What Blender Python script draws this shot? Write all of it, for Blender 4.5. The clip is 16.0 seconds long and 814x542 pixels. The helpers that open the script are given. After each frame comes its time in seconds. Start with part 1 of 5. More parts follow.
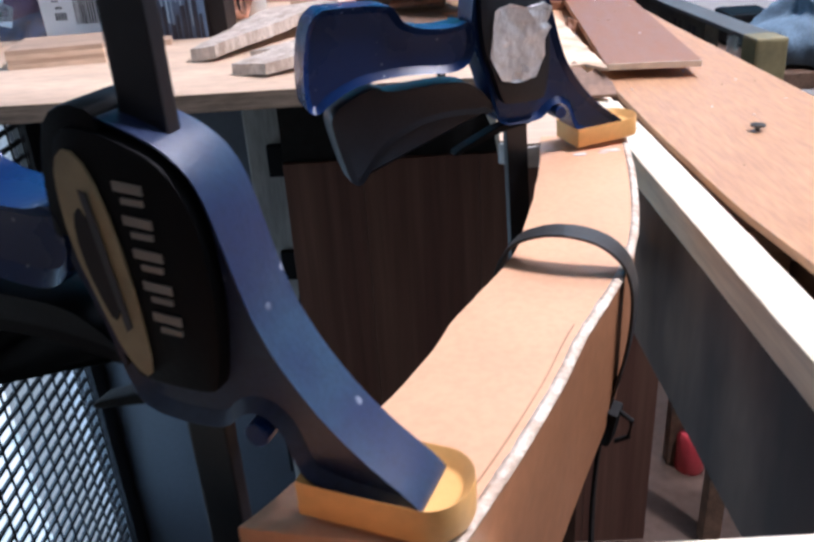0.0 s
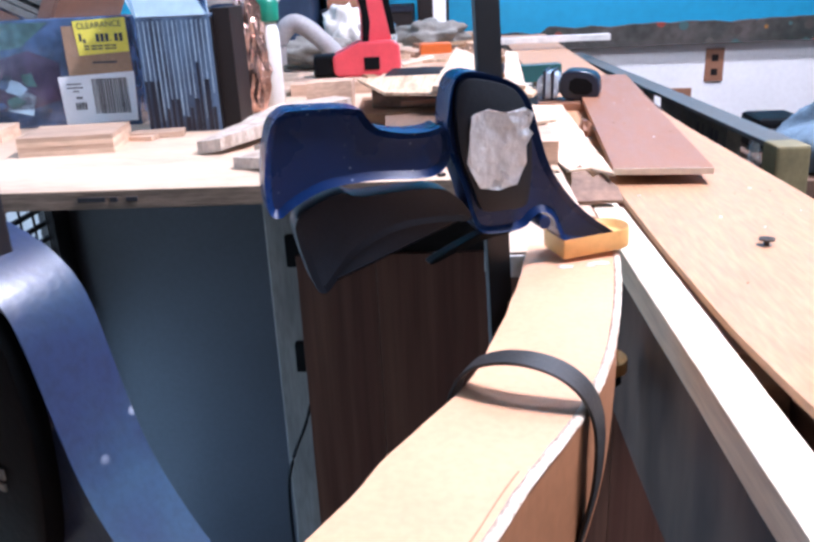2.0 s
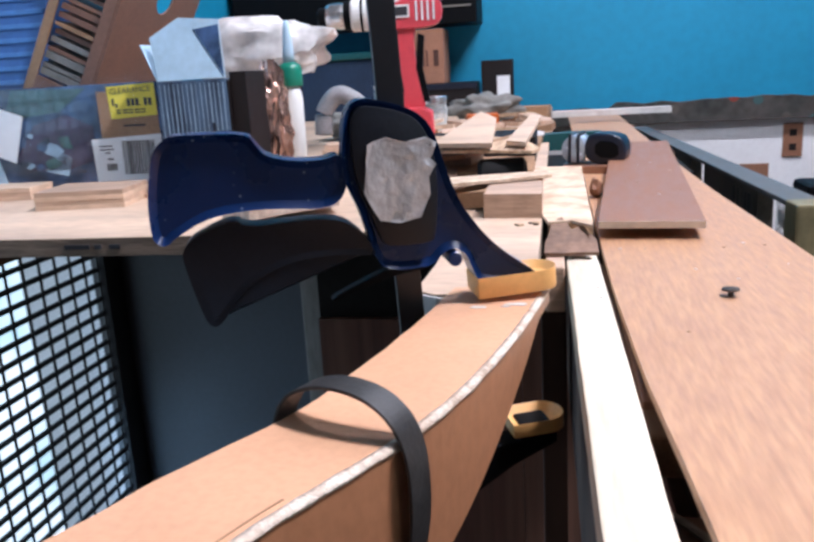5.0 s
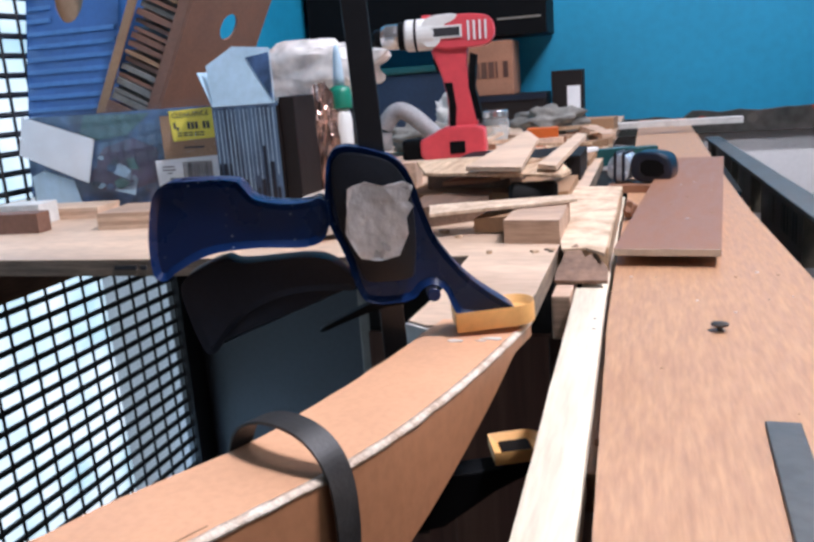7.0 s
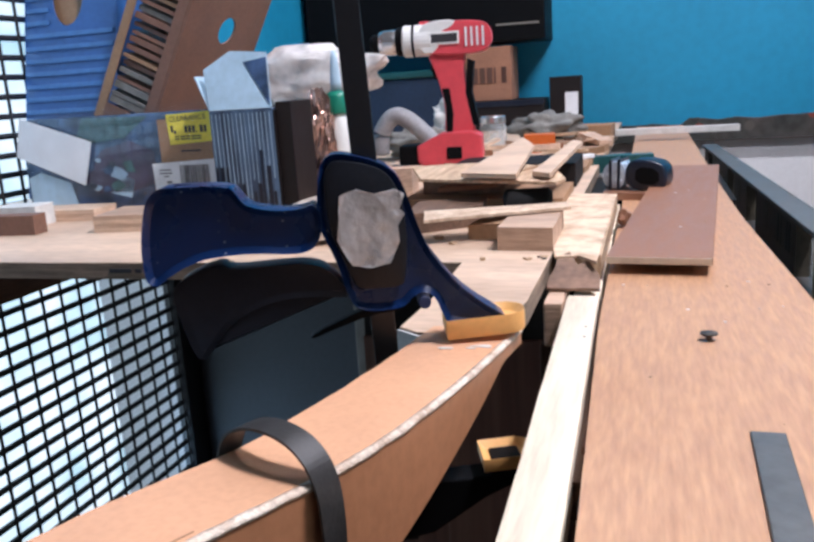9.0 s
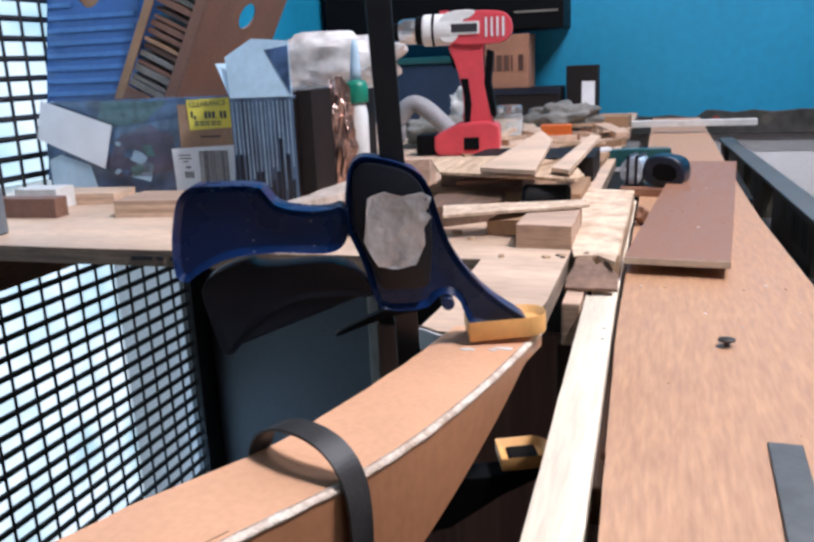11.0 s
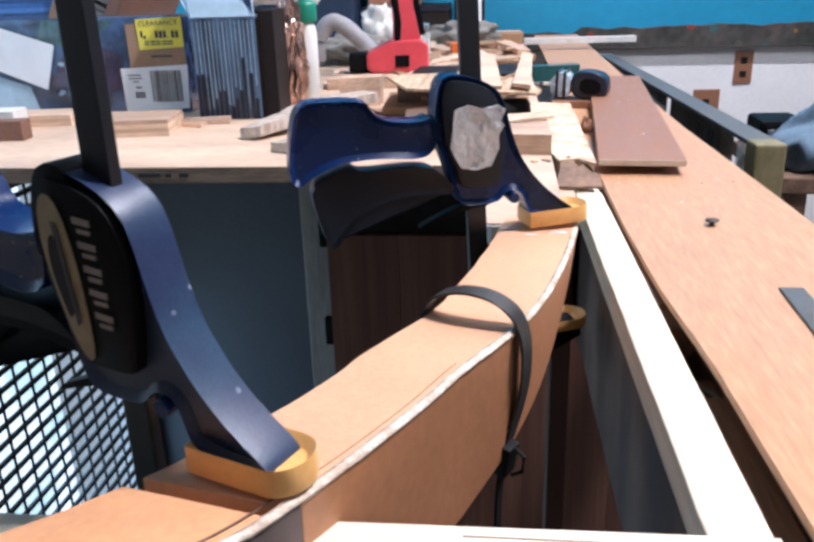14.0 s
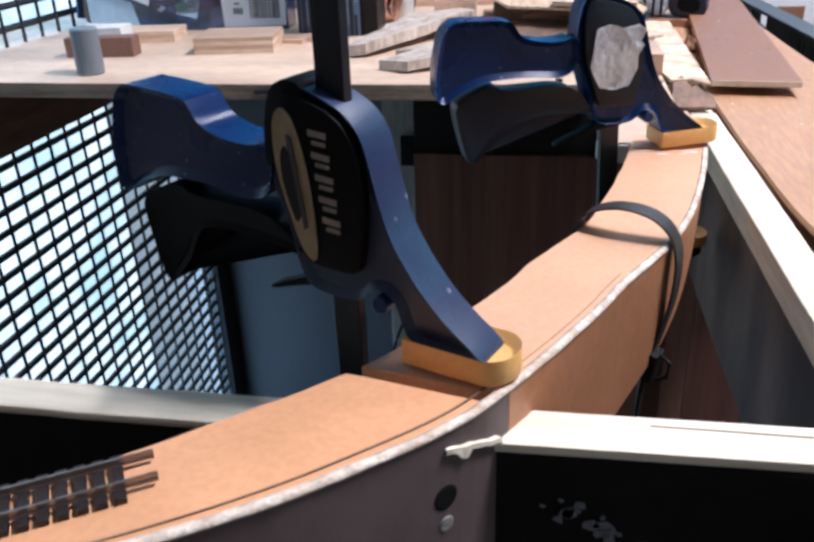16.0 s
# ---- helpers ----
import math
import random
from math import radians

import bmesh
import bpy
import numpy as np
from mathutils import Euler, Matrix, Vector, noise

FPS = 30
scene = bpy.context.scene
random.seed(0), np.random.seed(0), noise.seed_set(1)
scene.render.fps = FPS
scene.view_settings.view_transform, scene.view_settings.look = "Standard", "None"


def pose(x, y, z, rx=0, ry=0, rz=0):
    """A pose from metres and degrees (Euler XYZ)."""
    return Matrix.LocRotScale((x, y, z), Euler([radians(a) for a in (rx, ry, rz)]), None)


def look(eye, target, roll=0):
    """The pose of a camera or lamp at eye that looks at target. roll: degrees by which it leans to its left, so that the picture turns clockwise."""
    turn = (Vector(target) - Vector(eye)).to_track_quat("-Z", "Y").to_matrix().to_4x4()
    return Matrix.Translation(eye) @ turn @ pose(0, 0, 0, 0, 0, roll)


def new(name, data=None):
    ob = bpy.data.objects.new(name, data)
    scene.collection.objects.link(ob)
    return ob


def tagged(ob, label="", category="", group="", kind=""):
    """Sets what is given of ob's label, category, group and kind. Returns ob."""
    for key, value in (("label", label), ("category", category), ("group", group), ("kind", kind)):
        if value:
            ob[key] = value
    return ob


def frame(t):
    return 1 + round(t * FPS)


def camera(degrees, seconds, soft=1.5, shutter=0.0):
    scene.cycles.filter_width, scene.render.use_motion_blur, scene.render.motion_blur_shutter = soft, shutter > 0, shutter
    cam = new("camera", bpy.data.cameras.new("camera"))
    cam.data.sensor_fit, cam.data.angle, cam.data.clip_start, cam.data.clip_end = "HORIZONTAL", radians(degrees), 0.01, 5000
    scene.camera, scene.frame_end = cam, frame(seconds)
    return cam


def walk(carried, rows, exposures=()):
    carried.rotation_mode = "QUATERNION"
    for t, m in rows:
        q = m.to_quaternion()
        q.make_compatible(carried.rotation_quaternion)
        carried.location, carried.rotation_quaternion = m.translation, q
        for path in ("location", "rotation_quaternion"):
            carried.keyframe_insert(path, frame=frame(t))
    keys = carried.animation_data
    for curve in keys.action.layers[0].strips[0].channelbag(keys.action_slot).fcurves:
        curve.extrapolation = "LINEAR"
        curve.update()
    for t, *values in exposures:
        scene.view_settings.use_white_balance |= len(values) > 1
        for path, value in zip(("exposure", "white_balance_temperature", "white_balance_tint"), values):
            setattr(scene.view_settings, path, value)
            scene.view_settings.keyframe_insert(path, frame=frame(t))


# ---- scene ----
cam = camera(53.1, 16.0, soft=2.9, shutter=0.5)
PATH = [
    (0, (0.0502, 0.0589, 1.1279), (0.0061, 1.8515, 0.2421), -3.65),
    (0.5, (0.0740, 0.0731, 1.1299), (-0.0077, 1.8939, 0.3065), -2.96),
    (1, (0.0822, 0.0846, 1.1343), (-0.0293, 1.9438, 0.4057), -2.45),
    (1.5, (0.0900, 0.0903, 1.1304), (-0.0388, 1.9617, 0.4366), -2.69),
    (2, (0.0981, 0.1032, 1.1253), (-0.0342, 1.9779, 0.4411), -2.61),
    (2.5, (0.1079, 0.1096, 1.1199), (-0.0386, 2.0059, 0.5015), -3.11),
    (3, (0.1285, 0.1282, 1.0887), (-0.0761, 2.0287, 0.5001), -3.44),
    (3.5, (0.1470, 0.1281, 1.0792), (-0.0317, 2.0420, 0.5268), -2.58),
    (4, (0.1765, 0.1327, 1.0792), (-0.0641, 2.0502, 0.5640), -2.63),
    (4.2, (0.1838, 0.1370, 1.0753), (-0.0685, 2.0574, 0.5769), -2.65),
    (6.3, (0.2927, 0.1297, 1.1006), (-0.2476, 1.9975, 0.6321), -4.25),
    (6.5, (0.2980, 0.1299, 1.1026), (-0.2362, 2.0004, 0.6379), -4.17),
    (7, (0.3028, 0.1251, 1.1060), (-0.2724, 1.9847, 0.6467), -4.19),
    (7.5, (0.3072, 0.1231, 1.1052), (-0.2798, 1.9737, 0.6249), -3.99),
    (8, (0.3059, 0.1244, 1.1066), (-0.2534, 1.9859, 0.6356), -3.89),
    (8.5, (0.3064, 0.1242, 1.1090), (-0.2626, 1.9864, 0.6525), -3.88),
    (9, (0.3086, 0.1236, 1.1091), (-0.2622, 1.9865, 0.6579), -3.64),
    (11.3, (0.2956, 0.1119, 1.1260), (-0.2889, 1.9547, 0.6135), -2.29),
    (11.5, (0.2885, 0.1086, 1.1260), (-0.2581, 1.9554, 0.5871), -2.30),
    (12, (0.2631, 0.0848, 1.1288), (-0.2302, 1.9370, 0.5579), -1.97),
    (12.5, (0.2369, 0.0525, 1.1329), (-0.2121, 1.9003, 0.5133), -2.45),
    (13, (0.1940, 0.0064, 1.1466), (-0.1534, 1.8700, 0.5093), -1.56),
    (13.5, (0.1596, -0.0168, 1.1550), (-0.1063, 1.8438, 0.4713), -1.25),
    (14, (0.1465, -0.0347, 1.1459), (-0.0830, 1.8272, 0.4527), -1.82),
    (14.5, (0.1175, -0.0441, 1.1464), (-0.1141, 1.7880, 0.3784), -1.87),
    (15, (0.0961, -0.0516, 1.1540), (-0.1594, 1.7607, 0.3477), -1.93),
    (15.5, (0.0734, -0.0666, 1.1582), (-0.2323, 1.7306, 0.3357), -2.06),
    (16, (0.0739, -0.0797, 1.1562), (-0.2625, 1.6906, 0.2884), -2.20),
]
walk(cam, [(t, look(eye, target, roll)) for t, eye, target, roll in PATH],
     exposures=[(0, -0.78, 6050, 14), (0.6, -0.52, 6000, 13), (1.2, -0.38, 5900, 17), (2.5, -0.28, 5760, 15), (4.2, -0.70, 5850, 12), (6.3, -1.07, 6150, 12), (9.2, -1.07, 6150, 12), (12, -1.12, 6150, 11), (13, -1.08, 6150, 11), (14, -0.70, 6120, 11), (15, -0.78, 6050, 10), (16, -0.88, 5940, 10)])

# ---- light ----
world = bpy.data.worlds.new("world")
scene.world = world
world.use_nodes = True
sky = world.node_tree.nodes.new("ShaderNodeTexSky")
sky.sky_type, sky.sun_disc, sky.sun_elevation, sky.sun_rotation = "NISHITA", False, radians(45), radians(-80)
world.node_tree.links.new(sky.outputs[0], world.node_tree.nodes["Background"].inputs[0])
world.node_tree.nodes["Background"].inputs[1].default_value = 0.12
scene.view_settings.exposure = 0.0


def area(name, m, power, sx, sy, colour):
    d = bpy.data.lights.new(name, "AREA")
    d.shape, d.size, d.size_y, d.energy, d.color = "RECTANGLE", sx, sy, power, colour
    ob = new(name, d)
    ob.matrix_world = m
    return ob


LAMP = Vector((1.20, 0.72, 2.95))
# second lamp, added only to brighten the far wall and what stands by it
FILL_LAMP = Vector((0.85, 2.10, 3.06))
area("lamp_light", look(LAMP, (-0.45, 0.0, 0.9)), 194, 0.5, 0.07, (0.98, 0.94, 1.0))
area("lamp_light", look(FILL_LAMP, (0.85, 3.3, 1.0)), 108, 0.5, 0.07, (0.98, 0.94, 1.0))
area("window_light", look((-0.93, 1.60, -0.22), (0.0, 1.82, -0.20)), 8.5, 0.44, 0.85, (0.40, 0.68, 1.0))
area("window_light", look((-0.93, 1.15, 1.33), (0.0, 1.20, 1.20)), 12, 1.3, 0.72, (0.32, 0.64, 1.0))
# added fill from the right, set in an opening that is out of view
area("east_fill_light", look((2.32, -0.85, 1.6), (0.2, 0.4, 0.9)), 8, 1.05, 1.15, (0.90, 0.94, 1.0))

# ---- materials ----


def mat(name, base, rough=0.6, metal=0.0, var=0.25, scale=8.0, stretch=(1, 1, 1), fine=90.0, bump=0.15, second=None, coat=0.0, rand=0.0, spec=0.5, lo=0.3, hi=0.7):
    """Two scales of variation over a base colour; second: a colour for broad stains."""
    m = bpy.data.materials.new(name)
    m.use_nodes = True
    nt = m.node_tree
    N, L = nt.nodes, nt.links
    b = N["Principled BSDF"]
    b.inputs["Roughness"].default_value, b.inputs["Metallic"].default_value = rough, metal
    b.inputs["Specular IOR Level"].default_value = spec
    b.inputs["Coat Weight"].default_value = coat
    tc, mp = N.new("ShaderNodeTexCoord"), N.new("ShaderNodeMapping")
    mp.inputs["Scale"].default_value = stretch
    L.new(tc.outputs["Object"], mp.inputs[0])
    n1, n2 = N.new("ShaderNodeTexNoise"), N.new("ShaderNodeTexNoise")
    n1.inputs["Scale"].default_value, n1.inputs["Detail"].default_value = scale, 4
    n2.inputs["Scale"].default_value, n2.inputs["Detail"].default_value = fine, 3
    L.new(mp.outputs[0], n1.inputs[0])
    L.new(mp.outputs[0], n2.inputs[0])
    dark = [c * (1 - var) for c in base]
    light = [min(0.95, c * (1 + var * 0.6)) for c in base]
    r1 = N.new("ShaderNodeValToRGB")
    r1.color_ramp.elements[0].position, r1.color_ramp.elements[1].position = lo, hi
    r1.color_ramp.elements[0].color = (*(second or dark), 1)
    r1.color_ramp.elements[1].color = (*light, 1)
    L.new(n1.outputs[0], r1.inputs[0])
    mx = N.new("ShaderNodeMixRGB")
    mx.blend_type = "MULTIPLY"
    mx.inputs[0].default_value = min(1.0, var * 1.6)
    r2 = N.new("ShaderNodeValToRGB")
    r2.color_ramp.elements[0].position, r2.color_ramp.elements[1].position = 0.32, 0.62
    r2.color_ramp.elements[0].color = (0.55, 0.53, 0.5, 1)
    L.new(n2.outputs[0], r2.inputs[0])
    L.new(r1.outputs[0], mx.inputs[1])
    L.new(r2.outputs[0], mx.inputs[2])
    out = mx.outputs[0]
    if rand:
        oi, hv = N.new("ShaderNodeObjectInfo"), N.new("ShaderNodeHueSaturation")
        mr = N.new("ShaderNodeMapRange")
        mr.inputs[3].default_value, mr.inputs[4].default_value = 1 - rand, 1 + rand
        L.new(oi.outputs["Random"], mr.inputs[0])
        L.new(mr.outputs[0], hv.inputs["Value"])
        L.new(out, hv.inputs["Color"])
        out = hv.outputs[0]
    L.new(out, b.inputs["Base Color"])
    if bump:
        bp = N.new("ShaderNodeBump")
        bp.inputs["Strength"].default_value, bp.inputs["Distance"].default_value = bump, 0.002
        L.new(n2.outputs[0], bp.inputs["Height"])
        L.new(bp.outputs[0], b.inputs["Normal"])
        rr = N.new("ShaderNodeMapRange")
        rr.inputs[3].default_value, rr.inputs[4].default_value = max(0.03, rough - 0.12), min(1, rough + 0.12)
        L.new(n1.outputs[0], rr.inputs[0])
        L.new(rr.outputs[0], b.inputs["Roughness"])
    return m


def glow(name, colour, power):
    m = bpy.data.materials.new(name)
    m.use_nodes = True
    b = m.node_tree.nodes["Principled BSDF"]
    b.inputs["Base Color"].default_value = (*colour, 1)
    b.inputs["Emission Color"].default_value = (*colour, 1)
    b.inputs["Emission Strength"].default_value = power
    return m


def clear(name, tint=(0.9, 0.95, 1.0), rough=0.12, alpha=0.3, second=None):
    """Thin plastic film: partly see-through, glossy, with milky patches."""
    m = bpy.data.materials.new(name)
    m.use_nodes = True
    N, L = m.node_tree.nodes, m.node_tree.links
    b = N["Principled BSDF"]
    b.inputs["Base Color"].default_value = (*tint, 1)
    b.inputs["Roughness"].default_value = rough
    tc, n = N.new("ShaderNodeTexCoord"), N.new("ShaderNodeTexNoise")
    n.inputs["Scale"].default_value = 22
    L.new(tc.outputs["Object"], n.inputs[0])
    r = N.new("ShaderNodeMapRange")
    r.inputs[1].default_value, r.inputs[2].default_value = 0.35, 0.7
    r.inputs[3].default_value, r.inputs[4].default_value = alpha * 0.5, min(1, alpha * 1.7)
    L.new(n.outputs[0], r.inputs[0])
    L.new(r.outputs[0], b.inputs["Alpha"])
    bp = N.new("ShaderNodeBump")
    bp.inputs["Strength"].default_value, bp.inputs["Distance"].default_value = 0.4, 0.006
    L.new(n.outputs[0], bp.inputs["Height"])
    L.new(bp.outputs[0], b.inputs["Normal"])
    return m


WOOD_Y, WOOD_X, WOOD_Z = (9, 0.8, 9), (0.8, 9, 9), (9, 9, 0.8)
M_STRIP = mat("pale_hardboard", (0.665, 0.366, 0.212), 0.55, var=0.10, scale=14, fine=240, bump=0.05)
M_STRIP2 = mat("orange_strip", (0.69, 0.348, 0.174), 0.5, var=0.12, scale=14, fine=240, bump=0.05)
M_FASCIA = mat("brown_hardboard_side", (0.42, 0.185, 0.088), 0.42, var=0.18, scale=6, fine=130, bump=0.08)
# the brown side's near end, with the shade on it mixed into the colour
M_SHADESIDE = mat("shaded_side", (0.13, 0.09, 0.085), 0.6, var=0.2, scale=8, fine=60, bump=0.1)
M_GLUE = mat("dried_white_glue", (0.66, 0.57, 0.47), 0.6, var=0.3, scale=85, fine=300, bump=0.8, second=(0.52, 0.39, 0.29), lo=0.36, hi=0.60)
M_PINE = mat("pale_pine", (0.83, 0.72, 0.55), 0.55, var=0.2, scale=5, stretch=WOOD_Y, fine=30, bump=0.2)
M_PINEX = mat("pale_pine_cross", (0.83, 0.73, 0.56), 0.55, var=0.2, scale=5, stretch=WOOD_X, fine=30, bump=0.2)
M_BOARD = mat("brown_bench_board", (0.520, 0.296, 0.163), 0.42, var=0.2, scale=24, stretch=(8, 1.0, 8), fine=44, bump=0.12, second=(0.455, 0.243, 0.134))
M_PLANK = mat("brown_plank", (0.300, 0.142, 0.082), 0.45, var=0.1, scale=20, stretch=(4, 0.8, 4), fine=90, bump=0.1)
M_PLANKEDGE = mat("plank_core", (0.66, 0.56, 0.44), 0.7, var=0.2, scale=30)
M_PLY = mat("plywood_top", (0.68, 0.50, 0.362), 0.55, var=0.25, scale=3, stretch=(1, 3.5, 3.5), fine=40, bump=0.15, second=(0.49, 0.345, 0.24))
M_PLYEDGE = mat("plywood_edge", (0.29, 0.215, 0.155), 0.8, var=0.45, scale=9, stretch=(1, 1, 14), fine=60, bump=0.5)
M_SCRAP = mat("scrap_wood", (0.56, 0.385, 0.275), 0.65, var=0.28, scale=5, stretch=WOOD_X, fine=40, bump=0.3, rand=0.34)
M_TORNPALE = mat("pale_torn_veneer", (0.70, 0.53, 0.38), 0.7, var=0.28, scale=22, fine=110, bump=0.5, second=(0.50, 0.34, 0.22), lo=0.34, hi=0.56)
M_CURL = mat("curled_pale_splinters", (0.64, 0.50, 0.37), 0.75, var=0.3, scale=40, fine=160, bump=0.5, second=(0.48, 0.34, 0.23))
M_TORNBROWN = mat("torn_brown_ply", (0.24, 0.14, 0.092), 0.7, var=0.35, scale=30, fine=140, bump=0.4)
M_TORN = mat("torn_wood", (0.60, 0.44, 0.30), 0.75, var=0.35, scale=12, stretch=WOOD_Y, fine=40, bump=0.4, second=(0.42, 0.28, 0.17))
M_BARK = mat("grey_splintered_wood", (0.56, 0.48, 0.41), 0.75, var=0.3, scale=10, stretch=(6, 6, 3), fine=50, bump=0.5, second=(0.36, 0.28, 0.22))
M_DARKWOOD = mat("dark_frame_wood", (0.17, 0.10, 0.065), 0.6, var=0.4, scale=5, stretch=WOOD_Y, fine=30, bump=0.3)
M_GAP = mat("dusty_brown_batten", (0.20, 0.115, 0.07), 0.7, var=0.3, scale=6, stretch=WOOD_Y, fine=40, bump=0.3)
M_CABINET = mat("brown_cabinet_wood", (0.072, 0.030, 0.021), 0.45, var=0.35, scale=2.6, stretch=(11, 11, 0.45), fine=7, bump=0.15, second=(0.135, 0.068, 0.046), lo=0.36, hi=0.60)
M_BLACKPAINT = mat("dusty_black_paint", (0.009, 0.009, 0.009), 0.7, var=0.5, scale=12, fine=60, bump=0.2, spec=0.2)
M_DUSTYBLUE = mat("dusty_blue_plastic", (0.009, 0.019, 0.058), 0.38, spec=0.55, var=0.3, scale=28, fine=420, bump=0.08, second=(0.024, 0.053, 0.100), lo=0.36, hi=0.60)
M_BLUE = mat("blue_moulded_plastic", (0.0035, 0.0195, 0.086), 0.28, spec=0.34, var=0.12, scale=30, fine=500, bump=0.04)
for m, size, cover in ((M_DUSTYBLUE, 95, 0.10), (M_BLUE, 150, 0.055)):
    nt = m.node_tree
    b = nt.nodes["Principled BSDF"]
    base = b.inputs["Base Color"].links[0].from_socket
    tc, vo, nz, th, mx = [nt.nodes.new("ShaderNode" + k) for k in ("TexCoord", "TexVoronoi", "TexNoise", "MapRange", "MixRGB")]
    vo.inputs["Scale"].default_value, nz.inputs["Scale"].default_value = size, 35
    th.inputs[1].default_value, th.inputs[2].default_value, th.inputs[3].default_value, th.inputs[4].default_value = cover + 0.10, cover, 0.0, 1.0
    ml = nt.nodes.new("ShaderNodeMath")
    ml.operation = "MULTIPLY"
    gt = nt.nodes.new("ShaderNodeMapRange")
    gt.inputs[1].default_value, gt.inputs[2].default_value = 0.54, 0.66
    nt.links.new(tc.outputs["Object"], vo.inputs["Vector"])
    nt.links.new(tc.outputs["Object"], nz.inputs["Vector"])
    nt.links.new(vo.outputs["Distance"], th.inputs[0])
    nt.links.new(nz.outputs[0], gt.inputs[0])
    nt.links.new(th.outputs[0], ml.inputs[0])
    nt.links.new(gt.outputs[0], ml.inputs[1])
    nt.links.new(ml.outputs[0], mx.inputs[0])
    nt.links.new(base, mx.inputs[1])
    mx.inputs[2].default_value = (0.34, 0.38, 0.46, 1)
    nt.links.new(mx.outputs[0], b.inputs["Base Color"])
M_PLATE = mat("navy_black_plastic", (0.0068, 0.0088, 0.0145), 0.40, spec=0.30, var=0.25, scale=30, fine=380, bump=0.08)
M_BLACK = mat("black_rubber", (0.004, 0.0043, 0.0052), 0.55, spec=0.10, var=0.2, scale=30, fine=400, bump=0.08)
M_STEEL = mat("blued_steel_bar", (0.008, 0.0085, 0.012), 0.4, metal=0.15, var=0.2, scale=20, fine=200, bump=0.05)
M_PAD = mat("orange_pad", (0.78, 0.42, 0.135), 0.5, var=0.12, scale=20, fine=200, bump=0.06)
M_TAPE = mat("silver_tape", (0.68, 0.69, 0.71), 0.30, metal=0.5, var=0.22, scale=45, fine=120, bump=0.7, second=(0.49, 0.50, 0.52), lo=0.34, hi=0.64)
M_GOLD = mat("dull_gold_badge", (0.30, 0.25, 0.14), 0.5, var=0.3, scale=40)
M_LETTER = mat("pale_lettering", (0.22, 0.20, 0.17), 0.5, var=0.1)
M_STRAP = mat("black_strap", (0.028, 0.026, 0.025), 0.5, var=0.25, scale=60, fine=400, bump=0.15)
M_MESH = mat("black_mesh_wire", (0.015, 0.016, 0.02), 0.5, var=0.2)
M_DAY = glow("daylight_outside", (0.78, 0.92, 1.0), 2.35)
nt = M_DAY.node_tree
tc, nz, rp = nt.nodes.new("ShaderNodeTexCoord"), nt.nodes.new("ShaderNodeTexNoise"), nt.nodes.new("ShaderNodeValToRGB")
nz.inputs["Scale"].default_value, nz.inputs["Detail"].default_value = 2.6, 5
rp.color_ramp.elements[0].position, rp.color_ramp.elements[1].position = 0.36, 0.6
rp.color_ramp.elements[0].color, rp.color_ramp.elements[1].color = (0.42, 0.62, 0.70, 1), (0.82, 0.93, 1.0, 1)
nt.links.new(tc.outputs["Object"], nz.inputs[0])
nt.links.new(nz.outputs[0], rp.inputs[0])
nt.links.new(rp.outputs[0], nt.nodes["Principled BSDF"].inputs["Emission Color"])
M_WEATHER = mat("weathered_grey_brown_board", (0.120, 0.074, 0.052), 0.55, spec=0.3, var=0.45, scale=9, stretch=(1.6, 1, 0.4), fine=24, bump=0.25, second=(0.045, 0.021, 0.013), lo=0.50, hi=0.70)
M_POST = mat("pale_grey_post", (0.25, 0.24, 0.225), 0.6, var=0.3, scale=6, stretch=(3, 3, 0.5), fine=40)
M_GREYPANEL = mat("blue_grey_panel", (0.050, 0.056, 0.070), 0.45, var=0.14, scale=3, fine=80, bump=0.02, spec=0.5)
M_WALLBLUE = mat("blue_painted_wall", (0.013, 0.275, 0.47), 0.55, var=0.12, scale=2, fine=30, bump=0.05)
M_ROOM = mat("plain_room_wall", (0.12, 0.118, 0.118), 0.8, var=0.1, scale=2)
# for the unseen east wall: paler than the others, to bounce more light
M_PALEWALL = mat("pale_wall_paint", (0.24, 0.237, 0.237), 0.8, var=0.08, scale=2)
M_RENDERED = mat("pale_rendered_wall", (0.86, 0.85, 0.88), 0.85, var=0.12, scale=5, fine=120, bump=0.2)
M_FLOOR = mat("brown_floor_boards", (0.13, 0.08, 0.058), 0.7, var=0.3, scale=3, fine=40)
M_FOAM = mat("white_foam_board", (0.90, 0.90, 0.90), 0.7, var=0.06, scale=4, fine=60, bump=0.1)
M_HEDGE = mat("rough_brown_strip", (0.075, 0.066, 0.06), 0.95, var=0.5, scale=9, second=(0.03, 0.038, 0.034), fine=30, bump=0.5)
nt = M_HEDGE.node_tree
b = nt.nodes["Principled BSDF"]
base = b.inputs["Base Color"].links[0].from_socket
tc, vo = nt.nodes.new("ShaderNodeTexCoord"), nt.nodes.new("ShaderNodeTexVoronoi")
vo.inputs["Scale"].default_value, vo.inputs["Randomness"].default_value = 16, 1.0
lt, rp, mx = nt.nodes.new("ShaderNodeMath"), nt.nodes.new("ShaderNodeValToRGB"), nt.nodes.new("ShaderNodeMixRGB")
lt.operation, lt.inputs[1].default_value = "LESS_THAN", 0.28
rp.color_ramp.interpolation = "CONSTANT"
